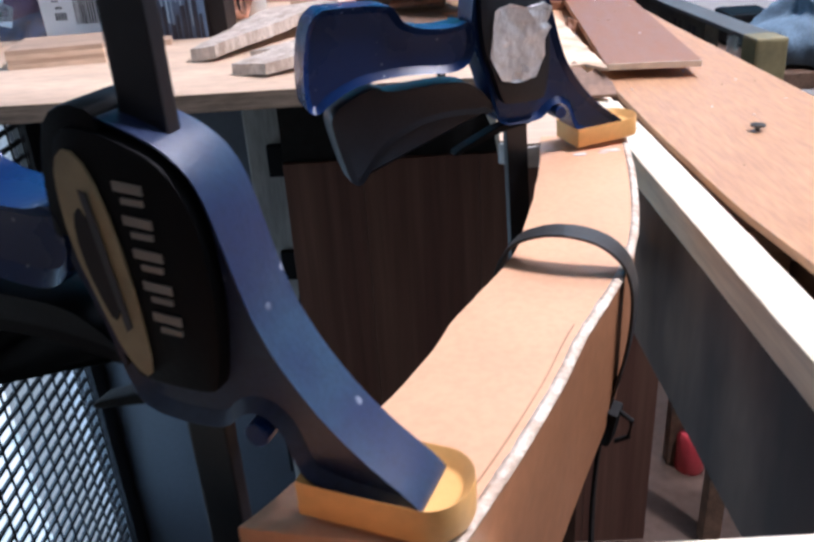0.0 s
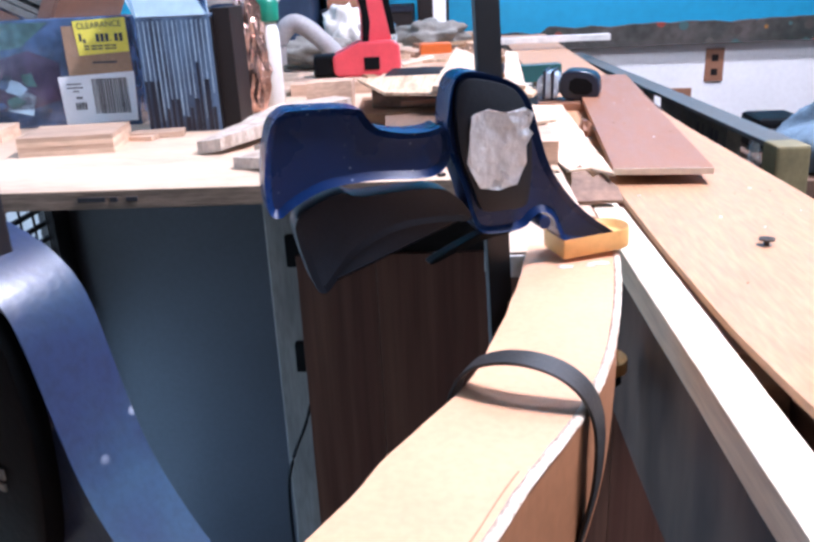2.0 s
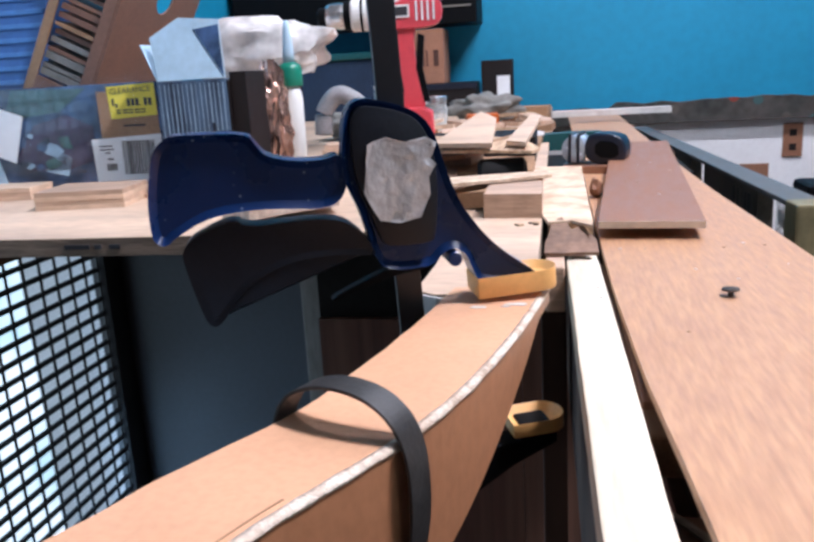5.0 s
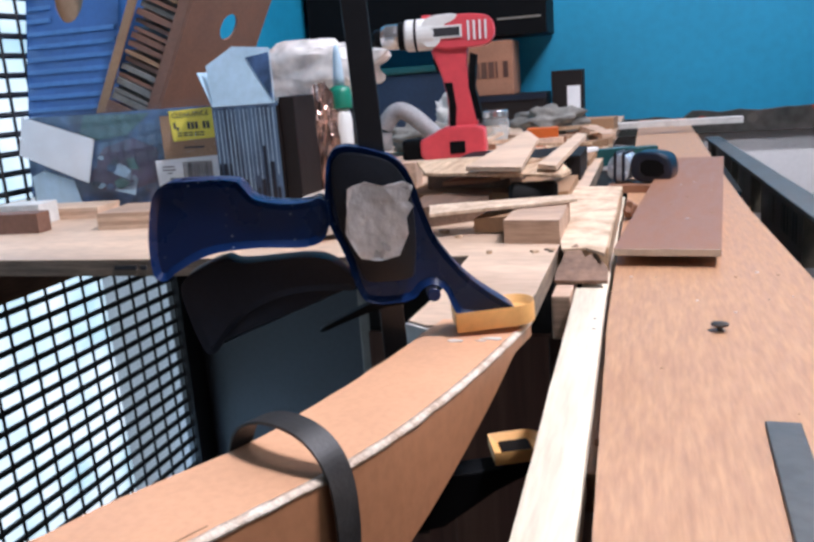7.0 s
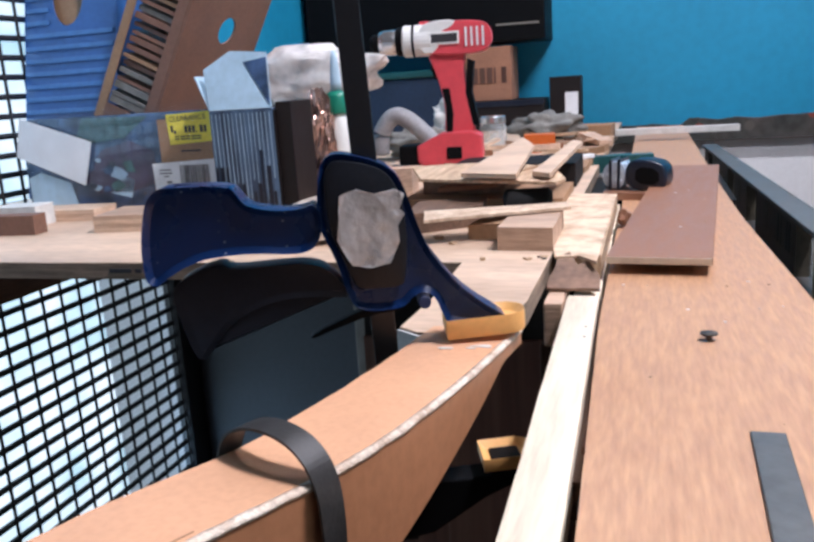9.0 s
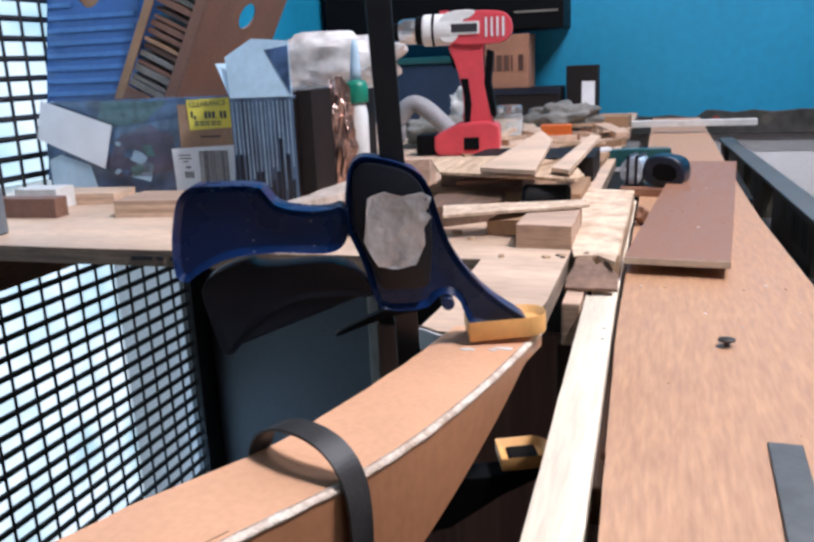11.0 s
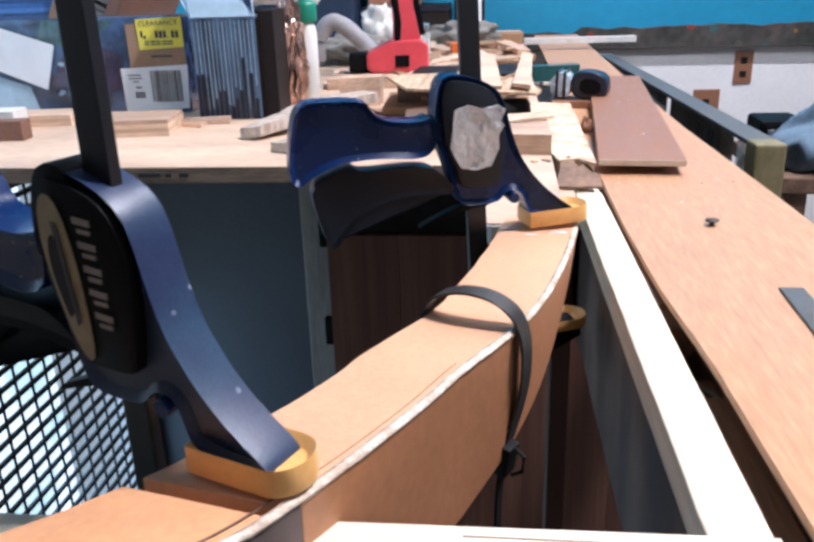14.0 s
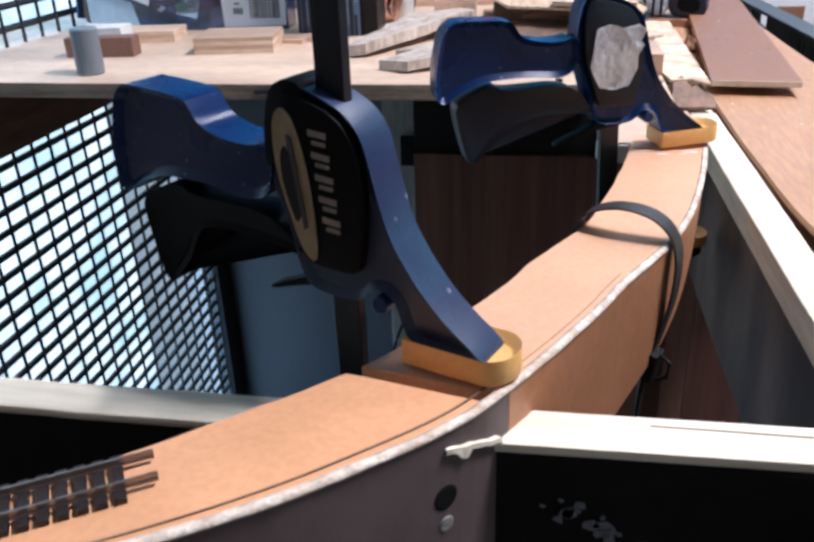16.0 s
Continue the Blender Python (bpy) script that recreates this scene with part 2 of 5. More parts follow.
for p, c in ((0.25, (0.10, 0.09, 0.075)), (0.5, (0.23, 0.045, 0.03)), (0.62, (0.25, 0.12, 0.03)), (0.72, (0.07, 0.06, 0.055)), (0.88, (0.05, 0.11, 0.11))):
    rp.color_ramp.elements.new(p).color = (*c, 1)
rp.color_ramp.elements[0].color = (0.06, 0.05, 0.045, 1)
sp = nt.nodes.new("ShaderNodeSeparateColor")
nt.links.new(tc.outputs["Object"], vo.inputs["Vector"])
nt.links.new(vo.outputs["Distance"], lt.inputs[0])
nt.links.new(vo.outputs["Color"], sp.inputs[0])
nt.links.new(sp.outputs[0], rp.inputs[0])
nt.links.new(lt.outputs[0], mx.inputs[0])
nt.links.new(base, mx.inputs[1])
nt.links.new(rp.outputs[0], mx.inputs[2])
nt.links.new(mx.outputs[0], b.inputs["Base Color"])
M_LEVEL = mat("grey_level_metal", (0.12, 0.12, 0.118), 0.5, metal=0.2, var=0.2, scale=12)
M_LEVELWEB = mat("olive_grey_web", (0.105, 0.088, 0.060), 0.45, metal=0.2, var=0.35, scale=14, second=(0.028, 0.026, 0.022))
M_DIMPRINT = mat("faded_print", (0.13, 0.12, 0.10), 0.6, var=0.2)
M_LEVELEND = mat("yellowed_end_block", (0.25, 0.21, 0.105), 0.5, var=0.25, scale=20)
M_RED = mat("red_tool_plastic", (0.70, 0.075, 0.095), 0.38, var=0.1, scale=20)
M_CHROME = mat("bright_metal", (0.75, 0.75, 0.76), 0.22, metal=0.9, var=0.1)
M_WHITE = mat("white_plastic", (0.78, 0.78, 0.75), 0.4, var=0.06, scale=20)
M_GREEN = mat("green_cap", (0.01, 0.22, 0.14), 0.4, var=0.1)
M_PAPER = mat("white_label_paper", (0.78, 0.80, 0.82), 0.6, var=0.06, scale=14)
M_YELLOW = mat("yellow_label_paper", (0.78, 0.66, 0.06), 0.55, var=0.06, scale=20)
M_INK = mat("black_ink", (0.03, 0.03, 0.035), 0.6, var=0.1)
M_CARTON = mat("brown_card", (0.34, 0.20, 0.11), 0.75, var=0.18, scale=10, fine=120)
M_BLUECARD = mat("pale_blue_card", (0.42, 0.58, 0.70), 0.5, var=0.12, scale=18)
M_STRIPE = mat("faded_blue_print", (0.30, 0.43, 0.55), 0.5, var=0.25, scale=18)
M_BLUESIDE = mat("blue_striped_card", (0.075, 0.125, 0.205), 0.42, var=0.3, scale=7, stretch=(5, 5, 0.7), second=(0.014, 0.022, 0.046), lo=0.34, hi=0.56)
M_HOLDER = mat("red_brown_card", (0.21, 0.105, 0.07), 0.7, var=0.2, scale=10, fine=120)
M_BANDS = mat("pale_blue_metal", (0.55, 0.66, 0.78), 0.25, metal=0.35, var=0.2, scale=40)
M_DARKCARD = mat("dark_brown_card", (0.012, 0.0085, 0.0085), 0.6, var=0.2, spec=0.25)
M_PRINT = mat("printed_box_art", (0.050, 0.095, 0.195), 0.2, var=0.55, scale=16, second=(0.02, 0.04, 0.08), lo=0.4, hi=0.62, fine=36, bump=0.05, coat=0.4)
M_PRINT2 = mat("printed_purple_art", (0.050, 0.035, 0.075), 0.22, var=0.5, scale=20, fine=50, coat=0.4)
M_PRINT3 = mat("printed_green_art", (0.055, 0.13, 0.13), 0.22, var=0.6, scale=20, fine=50, coat=0.4)
M_CRATE = mat("blue_crate_plastic", (0.032, 0.105, 0.32), 0.35, var=0.2, scale=10)
M_CRATE2 = mat("light_blue_rib", (0.060, 0.17, 0.42), 0.35, var=0.2, scale=10)
M_FILM = clear("clear_bag_film", (0.86, 0.88, 1.0), rough=0.07, alpha=0.022)
M_MILK = clear("milky_bag_film", (0.90, 0.87, 0.84), 0.25, 0.85)
M_COPPER = mat("copper_foil", (0.72, 0.46, 0.38), 0.22, metal=0.85, var=0.5, scale=40, fine=90, bump=0.6)
M_RAG = mat("grey_rag", (0.23, 0.22, 0.20), 0.9, var=0.3, scale=30, fine=200, bump=0.5)
M_TISSUE = mat("white_tissue", (0.66, 0.65, 0.62), 0.9, var=0.12, scale=40)
M_HOSE = mat("pale_grey_hose", (0.33, 0.325, 0.335), 0.6, var=0.2, scale=30, fine=180, bump=0.3)
M_TEAL = mat("teal_tool_plastic", (0.008, 0.08, 0.085), 0.4, var=0.15)
M_DENIM = mat("blue_grey_cloth", (0.13, 0.20, 0.27), 0.9, var=0.3, scale=30, fine=250, bump=0.4)
M_BLADE = mat("grey_blade", (0.13, 0.13, 0.125), 0.45, metal=0.4, var=0.25, scale=30)
M_GREY = mat("grey_plastic_pipe", (0.16, 0.18, 0.20), 0.5, var=0.1)
M_NAVY = mat("navy_plastic", (0.008, 0.014, 0.03), 0.3, var=0.15, spec=0.5)
M_TIE = mat("brown_sleeper_plastic", (0.016, 0.009, 0.008), 0.6, var=0.3, scale=60)
M_RAILM = mat("nickel_rail", (0.36, 0.30, 0.27), 0.36, metal=0.9, var=0.2)
M_SCREW = mat("dark_screw", (0.07, 0.055, 0.045), 0.45, metal=0.6, var=0.3)
M_GLASS = clear("jar_glass", (0.85, 0.9, 0.9), 0.05, 0.3)
M_ORANGE = mat("orange_plastic", (0.62, 0.13, 0.02), 0.45, var=0.1)

# ---- building helpers ----


def part(name, bm, material, parent=None, label="", bevel=0.0, smooth=False, segs=2):
    me = bpy.data.meshes.new(name)
    bmesh.ops.recalc_face_normals(bm, faces=bm.faces[:])
    if bevel:
        es = [e for e in bm.edges if len(e.link_faces) == 2 and e.calc_face_angle(0) > 0.5]
        bmesh.ops.bevel(bm, geom=es, offset=bevel, segments=segs, affect="EDGES", clamp_overlap=True, profile=0.6)
    bm.to_mesh(me)
    bm.free()
    for mm in (material if isinstance(material, (list, tuple)) else [material]):
        me.materials.append(mm)
    if smooth:
        for p in me.polygons:
            p.use_smooth = True
        if smooth is not True:
            me.set_sharp_from_angle(angle=radians(smooth))
    ob = new(name, me)
    if parent is not None:
        ob.parent = parent
    if label:
        ob["label"] = label
    return ob


def thing(name, m=None, label="", category="", group="", kind=""):
    e = new(name)
    e.empty_display_size = 0.02
    if m is not None:
        e.matrix_world = m
    return tagged(e, label, category, group, kind)


def box(x0, x1, y0, y1, z0, z1, bm=None):
    bm = bm or bmesh.new()
    v = [bm.verts.new(p) for p in ((x0, y0, z0), (x1, y0, z0), (x1, y1, z0), (x0, y1, z0), (x0, y0, z1), (x1, y0, z1), (x1, y1, z1), (x0, y1, z1))]
    for f in ((0, 3, 2, 1), (4, 5, 6, 7), (0, 1, 5, 4), (1, 2, 6, 5), (2, 3, 7, 6), (3, 0, 4, 7)):
        bm.faces.new([v[i] for i in f])
    return bm


def turned(bm, m):
    bmesh.ops.transform(bm, matrix=m, verts=bm.verts[:])
    return bm


def prism(points, lo, hi, axis="y", bm=None):
    """A closed outline, extruded along an axis: outline in (x, z) for y, in (x, y) for z."""
    bm = bm or bmesh.new()
    put = (lambda a, b, c: (a, c, b)) if axis == "y" else (lambda a, b, c: (a, b, c))
    A = [bm.verts.new(put(a, b, lo)) for a, b in points]
    B = [bm.verts.new(put(a, b, hi)) for a, b in points]
    n = len(points)
    bm.faces.new(A)
    bm.faces.new(B[::-1])
    for i in range(n):
        bm.faces.new((A[i], B[i], B[(i + 1) % n], A[(i + 1) % n]))
    return bm


def smoothed(points, rounds=1):
    """Corner cutting on a closed outline."""
    for _ in range(rounds):
        out = []
        for i, p in enumerate(points):
            q = points[(i + 1) % len(points)]
            out += [(p[0] * 0.75 + q[0] * 0.25, p[1] * 0.75 + q[1] * 0.25), (p[0] * 0.25 + q[0] * 0.75, p[1] * 0.25 + q[1] * 0.75)]
        points = out
    return points


def recessed(points, half, rim, depth):
    """An extruded outline whose two broad faces are sunk within a rim."""
    bm = prism(points, -half, half)
    bmesh.ops.recalc_face_normals(bm, faces=bm.faces[:])
    big = sorted(bm.faces, key=lambda f: -len(f.verts))[:2]
    for f in big:
        bmesh.ops.inset_region(bm, faces=[f], thickness=rim, depth=0, use_even_offset=True)
        bmesh.ops.translate(bm, verts=f.verts[:], vec=(0, depth if f.calc_center_median().y < 0 else -depth, 0))
    return bm


def lathe(profile, n=20, bm=None):
    bm = bm or bmesh.new()
    rings = []
    for r, z in profile:
        rings.append([bm.verts.new((r * math.cos(2 * math.pi * i / n), r * math.sin(2 * math.pi * i / n), z)) for i in range(n)])
    for a, b in zip(rings, rings[1:]):
        for i in range(n):
            bm.faces.new((a[i], a[(i + 1) % n], b[(i + 1) % n], b[i]))
    bm.faces.new(rings[0][::-1])
    bm.faces.new(rings[-1])
    return bm


def tube(path, radius, n=8, bm=None):
    bm = bm or bmesh.new()
    path = [Vector(p) for p in path]
    rings = []
    for i, p in enumerate(path):
        d = (path[min(i + 1, len(path) - 1)] - path[max(i - 1, 0)]).normalized()
        a = d.orthogonal().normalized() if abs(d.z) > 0.95 else d.cross(Vector((0, 0, 1))).normalized()
        b = d.cross(a)
        r = radius[i] if isinstance(radius, (list, tuple)) else radius
        rings.append([bm.verts.new(p + r * (math.cos(2 * math.pi * k / n) * a + math.sin(2 * math.pi * k / n) * b)) for k in range(n)])
    for A, B in zip(rings, rings[1:]):
        for k in range(n):
            bm.faces.new((A[k], A[(k + 1) % n], B[(k + 1) % n], B[k]))
    bm.faces.new(rings[0][::-1])
    bm.faces.new(rings[-1])
    return bm


def spline(points, steps=8):
    """A smooth line through points of any dimension."""
    P = [Vector(p) for p in points]
    out = []
    for i in range(len(P) - 1):
        p0, p1, p2, p3 = P[max(i - 1, 0)], P[i], P[i + 1], P[min(i + 2, len(P) - 1)]
        for k in range(steps):
            t = k / steps
            out.append(0.5 * ((2 * p1) + (p2 - p0) * t + (2 * p0 - 5 * p1 + 4 * p2 - p3) * t * t + (3 * p1 - p0 - 3 * p2 + p3) * t ** 3))
    return out + [P[-1]]


def crumple(size, seed, amount=0.3, n=3, freq=2.2):
    """A crumpled lump of the given half sizes."""
    bm = bmesh.new()
    bmesh.ops.create_icosphere(bm, subdivisions=n, radius=1)
    off = Vector((seed * 7.1, seed * 3.3, seed * 1.7))
    for v in bm.verts:
        k = 1 + amount * (noise.noise(v.co * freq + off) + 0.6 * abs(noise.noise(v.co * freq * 2.3 + off)))
        v.co = Vector((v.co.x * size[0], v.co.y * size[1], max(-0.75, v.co.z) * size[2])) * k
    low = min(v.co.z for v in bm.verts)
    for v in bm.verts:
        v.co.z -= low
    return bm


def rough_edge(bm, amount, freq, seed=0):
    for v in bm.verts:
        o = noise.noise_vector(v.co * freq + Vector((seed, seed * 2, 0)))
        v.co += o * amount
    return bm


# ---- the room ----
FLOOR_Z, BENCH_Z, PLY_Z = -0.30, 0.90, 0.92
LOW_Z = -0.80  # sunken strip of floor along the mesh
part("floor", box(-0.22, 2.4, -1.8, 3.4, LOW_Z - 0.1, FLOOR_Z), M_FLOOR)
tagged(part("floor_lower", box(-1.1, -0.2205, -1.8, 3.4, LOW_Z - 0.1, LOW_Z), M_FLOOR), "sunken dusty strip of floor along the mesh", "floor", kind="structure")
tagged(bpy.data.objects["floor"], "dusty brown floor under the bench", "floor", kind="structure")
tagged(part("wall_north", box(-1.1, 2.4, 3.30, 3.42, 0.88, 3.2), M_WALLBLUE), "bright blue painted wall behind the bench", "wall", kind="structure")
tagged(part("wall_north_lower", box(-1.1, 2.4, 3.30, 3.42, LOW_Z, 0.8795), M_FOAM), "white lower wall below the dark strip", "wall", kind="structure")
# unseen wall; its opening is made up to hold the fill light
east = box(2.3, 2.4, -1.8, -1.4, FLOOR_Z, 3.2)
box(2.3, 2.4, -0.3, 3.30, FLOOR_Z, 3.2, east)
box(2.3, 2.4, -1.4, -0.3, FLOOR_Z, 1.0, east)
box(2.3, 2.4, -1.4, -0.3, 2.2, 3.2, east)
tagged(part("wall_east", east, M_PALEWALL), "plain pale wall out of view, with an added opening", "wall", kind="structure")
tagged(part("wall_south", box(-1.1, 2.4, -1.9, -1.8, LOW_Z, 3.2), M_ROOM), "plain wall behind the camera", "wall", kind="structure")
bm = box(-1.05, -0.95, -1.8, 0.35, LOW_Z, 3.2)
box(-1.05, -0.95, 0.35, 1.98, 1.75, 3.2, bm)
tagged(part("wall_west_lower", box(-1.17, -0.95, 2.0, 3.30, LOW_Z, 0.93), M_RENDERED), "pale wall below the bench beside the opening", "wall", kind="structure")
tagged(part("wall_west", bm, M_ROOM), "plain wall with a wide meshed opening", "wall", kind="structure")
tagged(part("wall_west_upper", box(-1.05, -0.95, 1.98, 3.30, 0.9305, 2.4), M_WALLBLUE), "blue painted wall beside the opening", "wall", kind="structure")
tagged(part("ceiling", box(-1.1, 2.4, -1.9, 3.42, 3.2, 3.3), M_ROOM), "plain pale ceiling", "ceiling", kind="structure")
tagged(part("backdrop", box(-2.62, -2.6, -3.5, 8.0, -5.0, 4.2), M_DAY), "bright daylight outside the opening", "backdrop", kind="structure")
# added glow behind the made-up east opening
tagged(part("backdrop", box(3.4, 3.42, -3.5, 1.5, -0.5, 4.2), M_DAY), "glowing backdrop outside the added east opening", "backdrop", kind="structure")

# mesh across the opening
screen = thing("wire_mesh_screen", pose(-0.854, 0, 0), "black wire mesh screen across the bright opening", "mesh screen")
MY0, MY1, MZ0, MZ1 = 0.36, 1.90, LOW_Z, 1.72
for n in range(int((MZ1 - MZ0) / 0.036)):
    z = MZ0 + 0.02 + n * 0.036
    part("horizontal_wire", tube([(0, MY0, z), (0, MY1, z)], 0.0064, 6), M_MESH, screen)
for n in range(int((MY1 - MY0) / 0.054)):
    y = MY0 + 0.03 + n * 0.054
    part("vertical_wire", tube([(0.006, y, MZ0), (0.006, y, MZ1)], 0.0033, 6), M_MESH, screen)
part("edge_post", box(-0.015, 0.02, MY1 - 0.045, MY1 + 0.03, MZ0, MZ1), M_MESH, screen, bevel=0.003)
part("edge_post", box(-0.015, 0.02, MY0 - 0.05, MY0, MZ0, MZ1), M_MESH, screen, bevel=0.003)

# ---- the unseen lamps: one over the bench, one added for the far wall ----
for where, nod, tilt in ((LAMP, 0, 36), (FILL_LAMP, 30, 0)):
    lamp = thing("ceiling_lamp", pose(*where), "unseen white workshop lamp hung under the ceiling", "lamp", "ceiling lamps")
    turn = pose(0, 0, 0, nod, tilt, 0)
    part("housing", turned(box(-0.28, 0.28, -0.06, 0.06, 0.022, 0.07), turn), M_WHITE, lamp, bevel=0.004)
    part("reflector", turned(box(-0.28, 0.28, -0.09, 0.09, 0.014, 0.0215), turn), M_WHITE, lamp)
    for x in (-0.2, 0.2):
        foot = turn @ Vector((x, 0, 0.05))
        part("hanger_rod", tube([foot, (foot.x, foot.y, 3.2 - where.z)], 0.004, 8), M_STEEL, lamp)

# ---- bench structure ----
# plywood top with a tongue under the strip's far end
bench = thing("workbench", None, "wooden layout bench with plywood top and pale pine rails", "workbench")
ply_outline = [(-0.95, 0.945), (-0.4, 0.938), (0.118, 0.945), (0.122, 0.80), (0.118, 0.716), (0.135, 0.704), (0.20, 0.704), (0.208, 0.80), (0.21, 3.2), (-0.95, 3.2)]
top = part("plywood_top", prism(ply_outline, PLY_Z - 0.021, PLY_Z, "z"), [M_PLY, M_PLYEDGE], bench, "worn plywood with a raw edge", bevel=0.0012)
for p in top.data.polygons:
    p.material_index = 0 if abs(p.normal.z) > 0.5 else 1
for x, w in ((-0.30, 0.03), (-0.255, 0.012), (-0.275, 0.008)):
    part("knot_hole", box(x - w / 2, x + w / 2, 0.9375, 0.9415, PLY_Z - 0.0125, PLY_Z - 0.0075), M_INK, top)


part("tongue_edge", prism([(0.1375, 0.700), (0.1175, 0.7135), (0.1165, 0.712), (0.137, 0.6975), (0.1605, 0.6975), (0.1605, 0.700)], PLY_Z - 0.019, PLY_Z - 0.001, "z"), M_TISSUE, bench, "white primed edge of the tongue", bevel=0.001)


def board(name, label, x0, x1, y0, y1, z0, z1, material, category="timber", bevel=0.002, seed=0):
    bm = box(x0, x1, y0, y1, z0, z1)
    ax = 0 if x1 - x0 > y1 - y0 else 1
    cut = max(x1 - x0, y1 - y0)
    es = [e for e in bm.edges if abs((e.verts[0].co - e.verts[1].co)[ax]) > 0.9 * cut]
    bmesh.ops.subdivide_edges(bm, edges=es, cuts=max(2, int(cut / 0.03)))
    rough_edge(bm, 0.0007, 23, seed)
    return part(name, bm, material, bench, label, bevel=bevel)


def slanted_rail(y0, y1, xa, xb, width, z0, z1, seed):
    """A sawn rail from x = xa at y0 to x = xb at y1, its edges a little uneven."""
    bm = bmesh.new()
    rows = []
    n = 24
    for k in range(n + 1):
        t = k / n
        x, y = xa + (xb - xa) * t, y0 + (y1 - y0) * t
        w = [0.0006 * noise.noise(Vector((y * 21, q * 3.7, seed))) for q in range(4)]
        rows.append([bm.verts.new(p) for p in ((x + w[0], y, z0), (x + width + w[1], y, z0), (x + width + w[1], y, z1 + w[3]), (x + w[0], y, z1 + w[2]))])
    for A, B in zip(rows, rows[1:]):
        for k in range(4):
            bm.faces.new((A[k], A[(k + 1) % 4], B[(k + 1) % 4], B[k]))
    bm.faces.new(rows[0])
    bm.faces.new(rows[-1][::-1])
    return bm


part("side_rail", slanted_rail(0.288, 0.905, 0.2425, 0.2318, 0.0300, 0.872, 0.8965, 1), M_PINE, bench, "pale pine rail along the open bay", bevel=0.0018)
part("rail_backing", slanted_rail(0.288, 1.46, 0.2455, 0.2260, 0.0230, 0.733, 0.8715, 12), M_WEATHER, bench, "weathered grey-brown board below the pale rail", bevel=0.001)
board("side_rail", "pale pine rail under the torn board", 0.236, 0.262, 0.902, 2.2, 0.872, 0.893, M_PINE, seed=2)
def cross_rail():
    """A thin pale rail with a torn end that butts against the strip."""
    pts = [(0.2745, 0.2580), (0.2745, 0.2870), (0.0585, 0.2842), (0.0540, 0.2790), (0.0555, 0.2745), (0.0490, 0.2690), (0.0470, 0.2645), (0.0385, 0.2620), (0.0330, 0.2560), (0.0275, 0.2475), (0.0300, 0.2462), (0.0375, 0.2505), (0.0440, 0.2515), (0.0480, 0.2535)]
    bm = prism(pts, 0.8930, 0.8985, "z")
    return bm


part("cross_rail", cross_rail(), M_PINEX, bench, "pale pine cross rail with a splintered end against the strip", bevel=0.0008)
part("rail_seam", box(0.13, 0.274, 0.2770, 0.2778, 0.8980, 0.8990), M_PLYEDGE, bench, "dark seam along the rail")
board("cross_backing", "black painted board below the cross rail", 0.050, 0.2745, 0.2548, 0.282, 0.70, 0.8926, M_BLACKPAINT, seed=14)
board("cross_rail", "pale pine cross rail running towards the mesh", -0.82, -0.055, 0.2525, 0.2800, 0.8930, 0.8985, M_PINEX, seed=4)
board("cross_backing", "black painted board below the cross rail", -0.82, -0.045, 0.2540, 0.276, 0.70, 0.8926, M_BLACKPAINT, seed=15)
rng = random.Random(9)
for k in range(26):
    t = rng.random()
    x, z = 0.078 + 0.072 * t + rng.uniform(-0.007, 0.014), 0.866 - 0.042 * t + rng.uniform(-0.006, 0.006)
    r = rng.uniform(0.0010, 0.0042)
    part("paint_scuff", prism([(x + r * rng.uniform(0.7, 1.6) * math.cos(q), z + r * rng.uniform(0.5, 1.3) * math.sin(q)) for q in (0, 1.1, 2.3, 3.4, 4.4, 5.4)], 0.2536, 0.2544), M_GREY, bench, "pale scuff on the black paint")
board("apron_board", "dark wooden apron along the meshed side", -0.85, -0.83, 0.20, 3.2, 0.757, 0.898, M_DARKWOOD, seed=5)
board("stub_batten", "short raw batten end beside the rail", 0.2125, 0.2300, 0.868, 0.940, 0.855, 0.8985, M_SCRAP, seed=7)
board("stub_post", "weathered grey post under the batten end", 0.2080, 0.2310, 0.872, 0.930, FLOOR_Z, 0.8545, M_WEATHER, seed=17)
# right-hand board and what lies on it
EDGE = [(0.18, 0.288), (0.42, 0.2790), (0.60, 0.2730), (0.78, 0.2680), (0.95, 0.2668), (1.6, 0.2660), (3.2, 0.262)]
FAR_EDGE = [(0.18, 0.466), (0.85, 0.449), (1.15, 0.4365), (1.40, 0.4275), (1.80, 0.4260), (3.2, 0.4200)]


